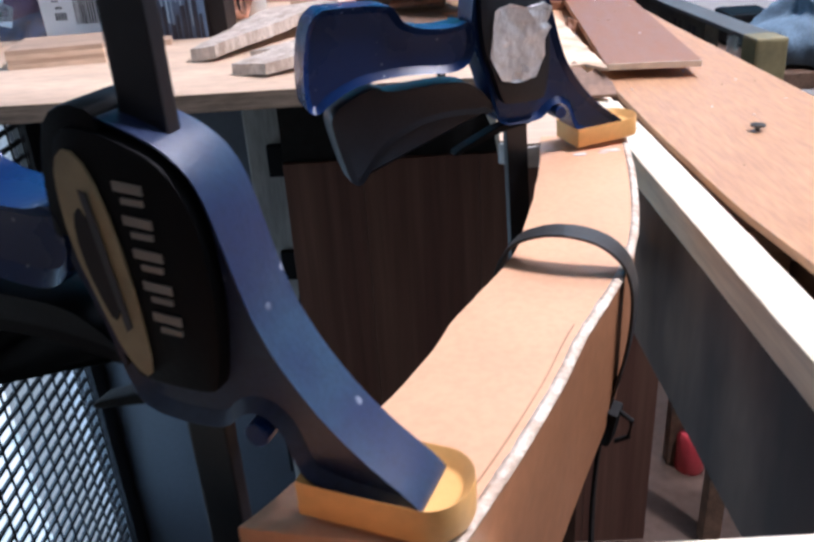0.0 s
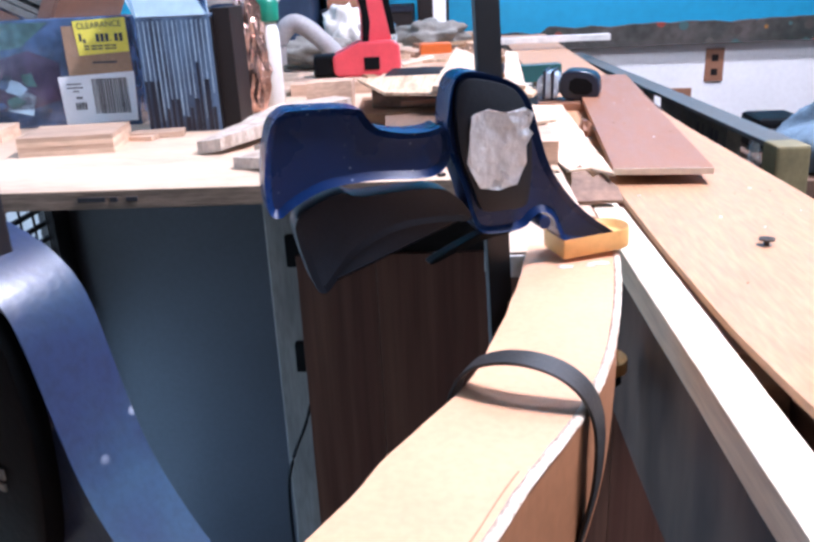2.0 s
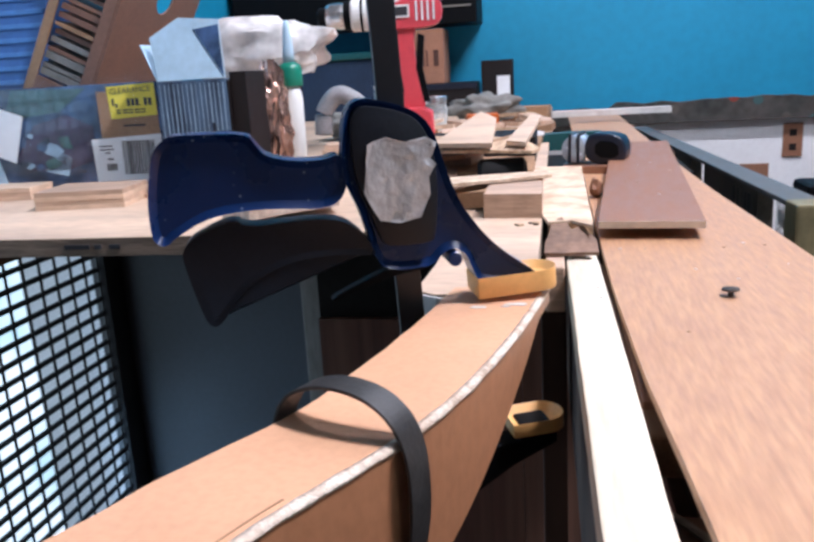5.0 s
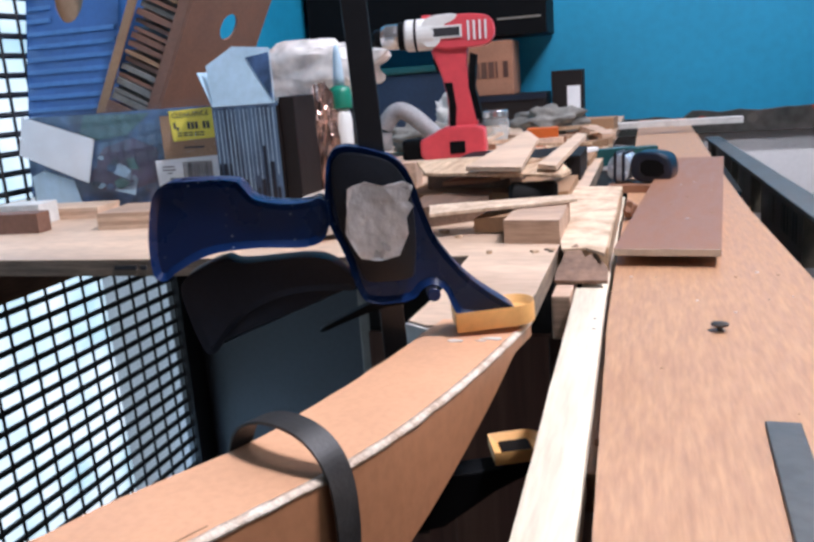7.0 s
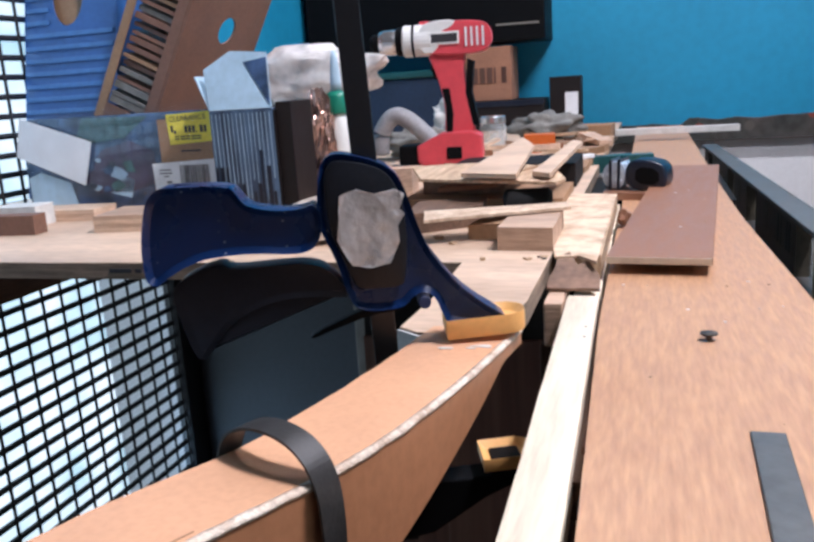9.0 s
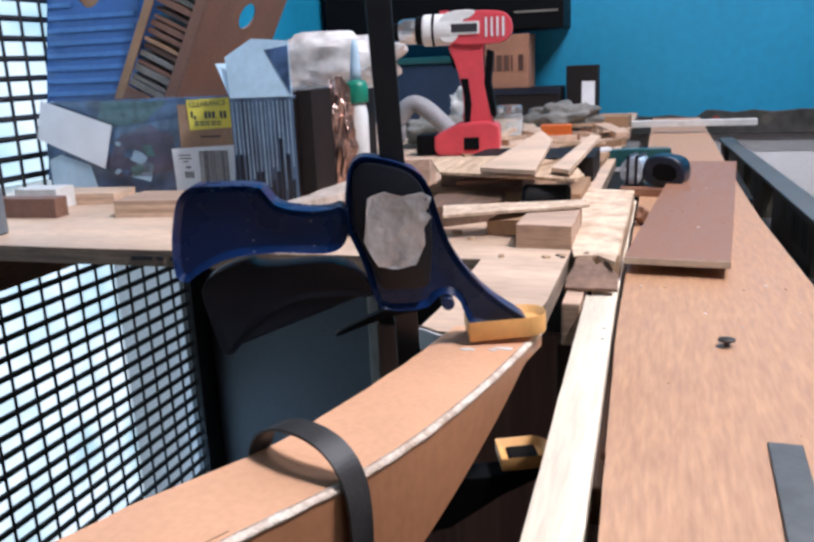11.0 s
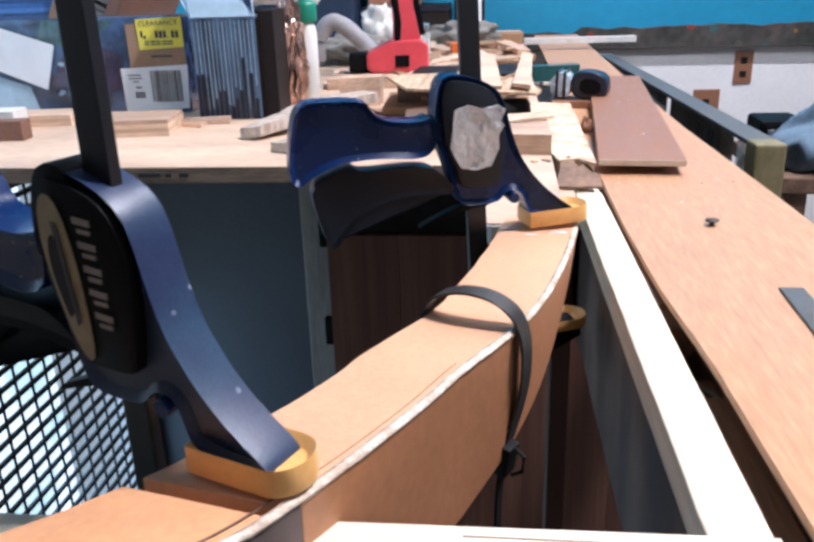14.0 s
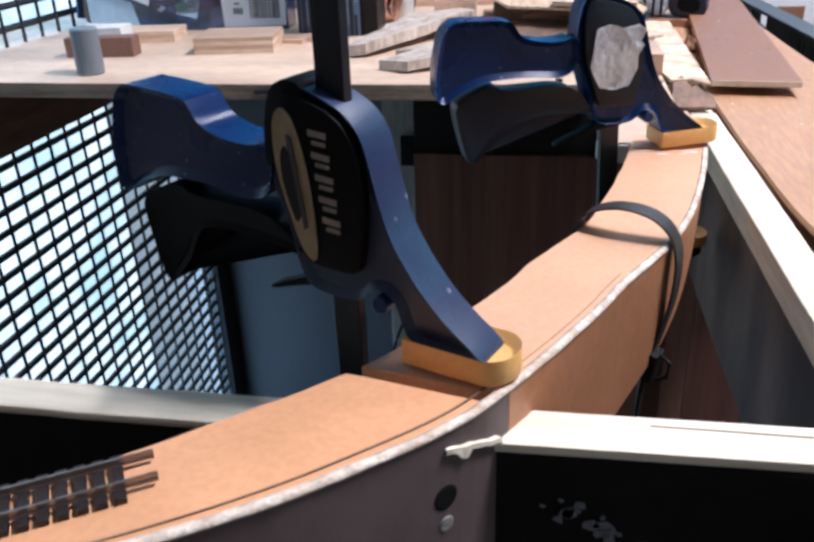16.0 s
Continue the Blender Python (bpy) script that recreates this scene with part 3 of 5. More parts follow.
def bench_sheet():
    """A thin sheet whose near left-hand edge has curled up a little."""
    ys = [0.18 + 0.03 * k for k in range(25)] + [1.0, 1.3, 1.6, 2.2, 2.8, 3.2]
    bm = bmesh.new()
    rows = []
    for y in ys:
        k = next(q for q in range(len(EDGE) - 1) if y <= EDGE[q + 1][0] + 1e-9)
        (y0, x0), (y1, x1) = EDGE[k], EDGE[k + 1]
        e = x0 + (x1 - x0) * (y - y0) / (y1 - y0) + (0.0007 * noise.noise(Vector((y * 30, 1, 0))) if y < 0.9 else 0)
        near = max(0.0, min(1.0, (0.63 - y) / 0.22))
        near = near * near * (3 - 2 * near)
        row = []
        k = next(q for q in range(len(FAR_EDGE) - 1) if y <= FAR_EDGE[q + 1][0] + 1e-9)
        (y0, x0), (y1, x1) = FAR_EDGE[k], FAR_EDGE[k + 1]
        w = x0 + (x1 - x0) * (y - y0) / (y1 - y0)
        for x in (e, e + 0.012, e + 0.026, e + 0.042, e + 0.06, 0.39, w):
            s = max(0.0, min(1.0, (e + 0.062 - x) / 0.062))
            z = BENCH_Z + 0.0105 * near * s * s
            row.append((bm.verts.new((x, y, z)), bm.verts.new((x, y, z - 0.006))))
        rows.append(row)
    for A, B in zip(rows, rows[1:]):
        for k in range(6):
            bm.faces.new((A[k][0], A[k + 1][0], B[k + 1][0], B[k][0]))
            bm.faces.new((A[k][1], B[k][1], B[k + 1][1], A[k + 1][1]))
        bm.faces.new((A[0][0], B[0][0], B[0][1], A[0][1]))
        bm.faces.new((A[6][0], A[6][1], B[6][1], B[6][0]))
    for r in (rows[0], rows[-1]):
        for k in range(6):
            bm.faces.new((r[k][0], r[k][1], r[k + 1][1], r[k + 1][0]))
    return bm


board("gap_batten", "brown batten between the rail and the brown board", 0.2605, 0.2935, 0.545, 0.93, 0.862, 0.8865, M_GAP, seed=31)
board("gap_batten", "brown batten between the rail and the brown board", 0.2750, 0.2935, 0.292, 0.44, 0.862, 0.8865, M_GAP, seed=32)
part("bench_board", bench_sheet(), M_BOARD, bench, "brown hardboard sheet beside the pale rail, its edge curled up", smooth=30)
board("support_beam", "dark beam under the bench board", 0.30, 0.36, 0.18, 3.1, 0.78, 0.8925, M_DARKWOOD, seed=8)

for x0, x1, y0, y1, top in ((0.30, 0.36, 0.20, 0.24, 0.7795), (0.30, 0.36, 3.02, 3.08, 0.7795), (-0.829, -0.78, 0.22, 0.25, 0.8785), (-0.829, -0.78, 3.10, 3.16, 0.8985)):
    part("bench_leg", box(x0, x1, y0, y1, FLOOR_Z if x0 > 0 else LOW_Z, top), M_DARKWOOD, bench, "dark wooden leg", bevel=0.002)

# ---- curved strip with its glued side ----
RIGHT = [(0.214, 0.702), (0.199, 0.61), (0.177, 0.515), (0.154, 0.453), (0.122, 0.393), (0.100, 0.346), (0.064, 0.280), (0.033, 0.233), (-0.010, 0.192), (-0.042, 0.166), (-0.08, 0.141), (-0.14, 0.106), (-0.24, 0.06)]
LEFT = [(0.150, 0.702), (0.134, 0.61), (0.115, 0.53), (0.098, 0.475), (0.067, 0.418), (0.036, 0.353), (-0.018, 0.276), (-0.060, 0.234), (-0.108, 0.191), (-0.152, 0.160), (-0.20, 0.135), (-0.255, 0.10), (-0.30, 0.07)]
STRIP_Z = 0.926


def resample(line, n):
    line = spline([(x, y, 0) for x, y in line], 10)
    d = [0]
    for a, b in zip(line, line[1:]):
        d.append(d[-1] + (b - a).length)
    out, j = [], 0
    for i in range(n):
        s = d[-1] * i / (n - 1)
        while j < len(d) - 2 and d[j + 1] < s:
            j += 1
        t = (s - d[j]) / max(1e-9, d[j + 1] - d[j])
        out.append(line[j].lerp(line[j + 1], min(1, t)))
    return out


NS = 90
RL, LL = resample(RIGHT, NS), resample(LEFT, NS)


def ribbon(a, b, z0, z1, i0, i1, wobble=0.0):
    """A slab between two lines, from station i0 to i1."""
    bm = bmesh.new()
    rows = []
    for i in range(i0, i1):
        w = wobble * noise.noise(Vector((i * 0.37, 2.1, 0)))
        p, q = a[i], b[i]
        q = q + (q - p).normalized() * w
        rows.append([bm.verts.new((p.x, p.y, z0)), bm.verts.new((q.x, q.y, z0)), bm.verts.new((q.x, q.y, z1)), bm.verts.new((p.x, p.y, z1))])
    for A, B in zip(rows, rows[1:]):
        for k in range(4):
            bm.faces.new((A[k], A[(k + 1) % 4], B[(k + 1) % 4], B[k]))
    bm.faces.new(rows[0])
    bm.faces.new(rows[-1][::-1])
    return bm


def outward(i, d):
    t = (RL[min(i + 1, NS - 1)] - RL[max(i - 1, 0)]).normalized()
    return RL[i] + Vector((-t.y, t.x, 0)) * d


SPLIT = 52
road = thing("curved_strip", None, "curved hardboard roadbed strip with white glue along its edge", "roadbed strip")
part("top_board", ribbon(RL, LL, STRIP_Z - 0.012, STRIP_Z, 0, SPLIT, 0.0012), M_STRIP, road, bevel=0.0008)
# the strip's near part has a stronger orange than its far part
part("near_part", ribbon(RL, LL, STRIP_Z - 0.012, STRIP_Z + 0.0002, SPLIT, NS, 0.0012), M_STRIP2, road, "near part of the strip, in a stronger orange", bevel=0.0008)
OUT = [outward(i, 0.0005) for i in range(NS)]
OUT2 = [outward(i, 0.0034) for i in range(NS)]


def side_board(i0, i1):
    """The bent side, deep near the rail and tapering away towards the far end."""
    bm = ribbon(OUT, OUT2, STRIP_Z - 0.1, STRIP_Z - 0.002, i0, i1)
    for v in bm.verts:
        if v.co.z < STRIP_Z - 0.05:
            y = v.co.y
            v.co.z = STRIP_Z - 0.102 if y < 0.39 else STRIP_Z - 0.102 + 0.09 * min(1, (y - 0.39) / 0.27) ** 1.05
    return bm


NEARCUT = min(range(NS), key=lambda i: abs(OUT2[i].y - 0.2575))
part("side_board", side_board(0, NEARCUT), M_FASCIA, road, "bent brown hardboard side", bevel=0.0006)
# same bent side, coloured darker here for the shade it stands in
part("side_board", side_board(NEARCUT - 1, NS), M_SHADESIDE, road, "near end of the bent side, its shade put into a grey-brown colour", bevel=0.0006)


def glue_bead():
    bm = bmesh.new()
    rows = []
    rng = random.Random(5)
    for i in range(0, (NS - 1) * 4):
        k = i // 4
        f = (i % 4) / 4
        c = OUT[k].lerp(OUT[k + 1], f)
        o = (OUT2[k] - OUT[k]).normalized()
        w = 0.0012 + 0.0007 * noise.noise(Vector((i * 0.17, 0, 0))) + rng.uniform(0, 0.0006)
        h = 0.0005 + 0.0004 * noise.noise(Vector((i * 0.4, 4, 0)))
        sag = 0.0026 + 0.0011 * noise.noise(Vector((i * 0.13, 9, 0)))
        rows.append([bm.verts.new((*(c - o * w * 0.6)[:2], STRIP_Z + 0.0003)), bm.verts.new((*(c + o * 0.0015)[:2], STRIP_Z + h)),
                     bm.verts.new((*(c + o * (0.0034 + w * 0.5))[:2], STRIP_Z - 0.001)), bm.verts.new((*(c + o * 0.0037)[:2], STRIP_Z - sag)), bm.verts.new((*c[:2], STRIP_Z - 0.003))])
    for A, B in zip(rows, rows[1:]):
        for k in range(5):
            bm.faces.new((A[k], A[(k + 1) % 5], B[(k + 1) % 5], B[k]))
    bm.faces.new(rows[0])
    bm.faces.new(rows[-1][::-1])
    return bm


part("glue_bead", glue_bead(), M_GLUE, road, "rough dried white glue", smooth=True)
# splinters of the cross rail caught against the side
def torn_end():
    """A ragged sliver that runs up the side from the rail's end."""
    bm = bmesh.new()
    ks = [i for i in range(NS) if 0.224 < OUT2[i].y < 0.262]
    ring = []
    for j in range((len(ks) - 1) * 3 + 1):
        a, b = OUT2[ks[j // 3]], OUT2[ks[min(j // 3 + 1, len(ks) - 1)]]
        p = a.lerp(b, (j % 3) / 3)
        o = (OUT2[ks[j // 3]] - OUT[ks[j // 3]]).normalized()
        u = (0.260 - p.y) / 0.034
        top = 0.8985 + 0.0165 * min(1, max(0, u)) ** 0.8 + 0.0012 * noise.noise(Vector((j * 0.5, 0, 0)))
        low = top - 0.0035 - 0.0022 * max(0, noise.noise(Vector((j * 0.45, 3, 0)))) - (0.004 if 0.68 < u < 0.86 else 0)
        d = 0.0030 - 0.0012 * u + 0.0006 * noise.noise(Vector((j * 0.6, 7, 0)))
        ring.append([bm.verts.new((*(p + o * q)[:2], z)) for q, z in ((0.0002, top), (d, top - 0.0004), (d, low + 0.0004), (0.0002, low))])
    for A, B in zip(ring, ring[1:]):
        for k in range(4):
            bm.faces.new((A[k], A[(k + 1) % 4], B[(k + 1) % 4], B[k]))
    bm.faces.new(ring[0])
    bm.faces.new(ring[-1][::-1])
    bmesh.ops.recalc_face_normals(bm, faces=bm.faces[:])
    return bm


part("torn_end", torn_end(), M_PINEX, bench, "splintered pale end of the cross rail")
# bolt hole and a dab of filler in the side
k = min(range(NS), key=lambda i: (OUT2[i] - Vector((0.0285, 0.2335, 0))).length)
o = (OUT2[k] - OUT[k]).normalized()
for nm, r, z, mtl in (("bolt_hole", 0.0072, 0.8855, M_BLACKPAINT), ("filler_dab", 0.0046, 0.8690, M_RAG)):
    m = Matrix.Translation((OUT2[k].x, OUT2[k].y, z)) @ Vector((0, 0, 1)).rotation_difference(o).to_matrix().to_4x4()
    part(nm, turned(lathe([(r, -0.001), (r, 0.0002), (r * 0.8, 0.0006)], 16), m), mtl, road)
# pencil line along the edge
PEN = [RL[i].lerp(LL[i], 0.062 + 0.02 * noise.noise(Vector((i * 0.15, 0, 0)))) for i in range(NS)]
PEN2 = [RL[i].lerp(LL[i], 0.078 + 0.02 * noise.noise(Vector((i * 0.15, 0, 0)))) for i in range(NS)]
PEN3 = [RL[i].lerp(LL[i], 0.070 + 0.02 * noise.noise(Vector((i * 0.15, 0, 0)))) for i in range(NS)]
part("pencil_line", ribbon(PEN, PEN3, STRIP_Z - 0.0004, STRIP_Z + 0.0004, 34, SPLIT), M_CARTON, road)
part("pencil_line", ribbon(PEN, PEN2, STRIP_Z + 0.0003, STRIP_Z + 0.0010, SPLIT - 4, NS), M_DARKWOOD, road)

for x, y, r in ((0.172, 0.650, 0.005), (0.198, 0.657, 0.007), (0.190, 0.652, 0.003)):
    rg = random.Random(int(x * 1000))
    o = [(x + math.cos(q) * r * rg.uniform(0.7, 1.5), y + math.sin(q) * r * rg.uniform(0.3, 0.6)) for q in (0, 0.8, 1.7, 2.5, 3.3, 4.1, 5.0, 5.7)]
    part("glue_smear", prism(o, STRIP_Z - 0.0003, STRIP_Z + 0.0005, "z"), M_TISSUE, road, "dried white glue smear")

# ---- bar clamps ----
HANDLE = [(-137, 117), (-132, 118), (-90, 115), (-86, 109), (-81, 101), (-64, 96), (-45, 95), (-37, 98), (-32, 90), (-35, 73), (-47, 66), (-76, 70), (-94, 71), (-118, 70), (-139, 61), (-145, 56), (-151, 57), (-154, 62), (-153, 83), (-148, 103), (-144, 112)]
HEAD = [(-32, 114), (-28, 124), (-20, 128), (-6, 125), (10, 119), (19, 112), (24, 103), (29, 83), (35, 63), (44, 48), (55, 34), (68, 22), (82, 12), (87, 7), (85, 4), (46, 7), (41, 18), (38, 28), (31, 33), (23, 31), (17, 24), (3, 23), (-11, 24), (-20, 29), (-26, 59), (-33, 76), (-36, 87)]
PLATE = [(-29, 114), (-24, 122), (-17, 124), (8, 117), (17, 108), (22, 94), (23, 69), (19, 42), (15, 38), (-11, 39), (-16, 42), (-21, 60), (-28, 77)]
TAPE = [(-19, 101), (-7, 104), (5, 100), (17, 102), (24, 98), (19, 89), (23, 86), (17, 79), (17, 68), (10, 55), (-3, 53), (-16, 56), (-24, 73), (-21, 87)]
LEVER = [(-139, 46), (-137, 53), (-130, 59), (-105, 67), (-98, 61), (-70, 61), (-44, 60), (-32, 54), (-20, 39), (-21, 34), (-38, 37), (-66, 38), (-84, 34), (-102, 26), (-115, 12), (-121, 5), (-126, 3), (-131, 8)]
NEAR_LEVER = [(-139, 46), (-137, 53), (-130, 59), (-105, 67), (-98, 61), (-70, 61), (-44, 60), (-32, 54), (-20, 44), (-21, 40), (-38, 44), (-66, 46), (-88, 45), (-97, 38), (-103, 24), (-115, 12), (-121, 5), (-126, 3), (-131, 8)]
TRIGGER = [(-52, 9), (-37, 15), (-8, 25), (13, 25), (13, 20), (-7, 19), (-34, 12), (-49, 7)]


def mm(points):
    return [(a / 1000, b / 1000) for a, b in points]


def pad_mesh(w, h0, h1, root=0.043, sink=0.2):
    """A rounded jaw cover, open at its root, with a raised wall round the jaw."""
    out = []
    for k in range(17):
        a = -math.pi / 2 + math.pi * k / 16
        out.append((0.086 + 0.014 * math.cos(a), w * math.sin(a)))
    out = [(root, -w)] + out + [(root, w)]
    bm = prism(out, h0, h1, "z")
    bmesh.ops.recalc_face_normals(bm, faces=bm.faces[:])
    f = max((f for f in bm.faces if f.normal.z > 0.5), key=lambda f: f.calc_area())
    bmesh.ops.inset_region(bm, faces=[f], thickness=0.0045, depth=0, use_even_offset=True)
    bmesh.ops.translate(bm, verts=f.verts[:], vec=(0, 0, -(h1 - h0) * sink))
    return bm


def bar_clamp(m, label, gap, taped):
    c = thing("bar_clamp", m @ Matrix.Diagonal((1.03, 1.06, 1.08, 1)), label, "bar clamp", "clamps on the strip")
    part("bar", box(-0.0084, 0.0084, -0.0032, 0.0032, -gap - 0.06, 0.40), M_STEEL, c, bevel=0.0008)
    head = part("head", recessed(smoothed(mm(HEAD), 2), 0.0118, 0.0042, 0.004), M_BLUE if taped else M_DUSTYBLUE, c, "blue moulded head and arm" if taped else "dusty blue moulded head and arm", bevel=0.0022, segs=3, smooth=50)
    part("handle", recessed(smoothed(mm(HANDLE), 2), 0.013, 0.0045, 0.0045), M_BLUE, c, "blue moulded grip", bevel=0.0022, segs=3, smooth=50)
    part("lever", recessed(smoothed(mm(LEVER if taped else NEAR_LEVER), 2), 0.011, 0.004, 0.0012), M_PLATE if taped else M_BLACK, c, "black squeeze lever", bevel=0.0018, smooth=50)
    part("release_trigger", prism(smoothed([(a, b + (0.0 if taped else 0.006)) for a, b in mm(TRIGGER)]), -0.005, 0.005), M_BLACK, c, "black release trigger", bevel=0.001)
    part("cover_plate", prism(smoothed(mm(PLATE), 2), -0.0142, 0.0142), M_PLATE if taped else M_BLACK, c, "navy black cover plate" if taped else "black cover plate", bevel=0.0018, smooth=50)
    if not taped:
        cap = mm([(-37, 84), (-36.5, 100), (-34, 115), (-29, 126), (-20, 130), (-10, 128), (-9.5, 120), (-14, 108), (-26, 92)])
        part("top_cap", prism(smoothed(cap), -0.0128, 0.0128), M_BLACK, c, "black cap round the bar", bevel=0.0012, smooth=50)
    part("upper_pad", pad_mesh(0.016, -0.0015, 0.0125, 0.043, 0.42), M_PAD, c, "orange jaw pad", bevel=0.0012, smooth=40)
    part("link_pin", turned(lathe([(0.004, -0.0145), (0.0045, -0.014), (0.0045, 0.014), (0.004, 0.0145)], 12), pose(0.030, 0, 0.026, 90)), M_BLUE, head)
    # lower jaw
    jaw = mm([(-16, -13), (16, -13), (40, -14), (66, -14), (67, -3), (88, -3), (92, -8), (92, -18), (60, -30), (20, -52), (-16, -56)])
    jaw = [(a, b - gap + 0.0) for a, b in jaw]
    part("lower_jaw", prism(jaw, -0.011, 0.011), M_BLACK, c, "black lower jaw", bevel=0.0015)
    low = turned(pad_mesh(0.0165, -0.0085, 0.0015, 0.060, 0.62), Matrix.Translation((0, 0, -gap)))
    part("lower_pad", low, M_PAD, c, "orange jaw pad", bevel=0.0012, smooth=40)
    if taped:
        bm = prism(mm(TAPE), -0.0156, -0.0146)
        es = [e for e in bm.edges]
        bmesh.ops.subdivide_edges(bm, edges=es, cuts=2)
        rough_edge(bm, 0.0008, 170, 3)
        part("tape_patch", bm, M_TAPE, c, "torn silver foil tape")
        part("tape_patch", prism([(a * 0.8, 0.078 + (b - 0.078) * 0.8) for a, b in mm(TAPE)], 0.0146, 0.0154), M_TAPE, c, "torn silver foil tape")
    else:
        badge = mm([(-27, 113), (-21, 118), (-14, 111), (-9, 92), (-6, 66), (-6, 44), (-10, 41), (-17, 50), (-22, 66), (-27.5, 84), (-28.5, 100)])
        part("badge", prism(smoothed(badge), -0.0153, -0.0144), M_GOLD, c, "dull gold oval badge")
        part("badge_mark", prism(smoothed(mm([(-24, 96), (-20, 100), (-15, 84), (-13.5, 66), (-17, 60), (-21, 70), (-24.5, 84)])), -0.0157, -0.0154), M_DARKCARD, c, "dull brown shape on the badge")
        part("badge_line", prism(mm([(-19, 105), (-16, 104), (-10, 60), (-12.5, 58)]), -0.0162, -0.0158), M_INK, c)
        for k in range(5):
            z = 0.1085 - k * 0.0105
            x = -0.006 + 0.0012 * k
            part("mark_bar", prism([(x, z), (x + 0.0105, z - 0.001), (x + 0.0105, z - 0.004), (x, z - 0.003)], -0.0151, -0.0144), M_LETTER, c, "pale raised bars")
            part("mark_bar", prism([(x + 0.002, z - 0.005), (x + 0.010, z - 0.0055), (x + 0.010, z - 0.0075), (x + 0.002, z - 0.007)], -0.0151, -0.0144), M_LETTER, c, "pale raised bars")
    return c


bar_clamp(pose(0.1245, 0.659, STRIP_Z + 0.0025, 0, 0, 19.5) @ pose(0, 0, 0, 0, -2.4, 0), "blue bar clamp with silver tape, holding the strip's far end", 0.090, True)
bar_clamp(pose(-0.033, 0.308, STRIP_Z + 0.004, 0, 0, -22), "blue bar clamp with black badge plate, holding the strip", 0.112, False)

# ---- strap round the strip ----


def band(path, across, half, thick):
    path = spline(path, 6)
    bm = bmesh.new()
    rows = []
    a = Vector(across).normalized()
    for i, p in enumerate(path):
        d = (path[min(i + 1, len(path) - 1)] - path[max(i - 1, 0)]).normalized()
        n = d.cross(a).normalized()
        rows.append([bm.verts.new(p + a * s * half + n * u * thick / 2) for s, u in ((-1, -1), (1, -1), (1, 1), (-1, 1))])
    for A, B in zip(rows, rows[1:]):
        for k in range(4):
            bm.faces.new((A[k], A[(k + 1) % 4], B[(k + 1) % 4], B[k]))
    bm.faces.new(rows[0])
    bm.faces.new(rows[-1][::-1])
    return bm


strap = thing("strap", None, "black rubber strap looped over the strip, with a dangling buckle", "strap")
part("loop", band([(0.0890, 0.4820, 0.885), (0.0930, 0.4800, 0.918), (0.1010, 0.4760, 0.936), (0.1150, 0.4700, 0.9445), (0.1320, 0.4630, 0.9465), (0.1480, 0.4570, 0.942), (0.1590, 0.4520, 0.931), (0.1635, 0.4500, 0.912), (0.1620, 0.4500, 0.88), (0.152, 0.444, 0.842)], (0.40, 0.92, 0), 0.0078, 0.0018), M_STRAP, strap, bevel=0.0004)
part("tail", band([(0.152, 0.444, 0.842), (0.147, 0.444, 0.81), (0.146, 0.446, 0.76), (0.148, 0.446, 0.70)], (0.40, 0.92, 0), 0.0045, 0.002), M_BLACKPAINT, strap)
bm = turned(box(-0.0075, 0.0075, -0.005, 0.005, -0.012, 0.012), pose(0.151, 0.441, 0.835, 10, 0, 60))
part("buckle", bm, M_BLACKPAINT, strap, bevel=0.002)
bm = tube([(0.156, 0.438, 0.845), (0.163, 0.435, 0.840), (0.162, 0.436, 0.828), (0.155, 0.439, 0.823)], 0.0015, 6)
part("wire_loop", bm, M_BLACKPAINT, strap)

# ---- model track on the near part of the strip ----
track = thing("model_track", None, "short length of brown model railway track on the strip", "model track")
TA, TB = Vector((-0.0997, 0.1723, STRIP_Z + 0.0008)), Vector((-0.2604, 0.0708, STRIP_Z + 0.0008))
td = (TB - TA).normalized()
tn = Vector((-td.y, td.x, 0))
for k in range(25):
    c = TA + td * (0.004 + k * 0.0076)
    part("sleeper", turned(box(-0.0023, 0.0023, -0.0152, 0.0152, 0, 0.0028), Matrix.Translation(c) @ Matrix.Rotation(math.atan2(td.y, td.x), 4, "Z")), M_TIE, track)
for s in (-1, 1):
    a = TA - td * 0.012 + tn * s * 0.0082
    b = TB + tn * s * 0.0082
    m = Matrix.Translation(a) @ Matrix.Rotation(math.atan2(td.y, td.x), 4, "Z")
    bm = box(0, (b - a).length, -0.0013, 0.0013, 0.0024, 0.0032)
    box(0, (b - a).length, -0.0004, 0.0004, 0.0032, 0.0049, bm)
    box(0, (b - a).length, -0.0007, 0.0007, 0.0049, 0.0062, bm)
    part("rail", turned(bm, m), M_RAILM, track)

# ---- under the bench ----
cab = thing("storage_cabinet", pose(0, 1.48, 0), "dark brown plank-fronted cabinet under the bench", "cabinet")
CX = [-0.20, -0.055, 0.16, 0.38, 0.525]
for a, b in zip(CX, CX[1:]):
    part("front_board", box(a + 0.0003, b - 0.0003, -0.001 + 0.0015 * random.random(), 0.018, FLOOR_Z, 0.655), M_CABINET, cab, bevel=0.0008)
part("body", box(-0.20, 0.525, 0.0185, 0.34, FLOOR_Z, 0.64), M_CABINET, cab)
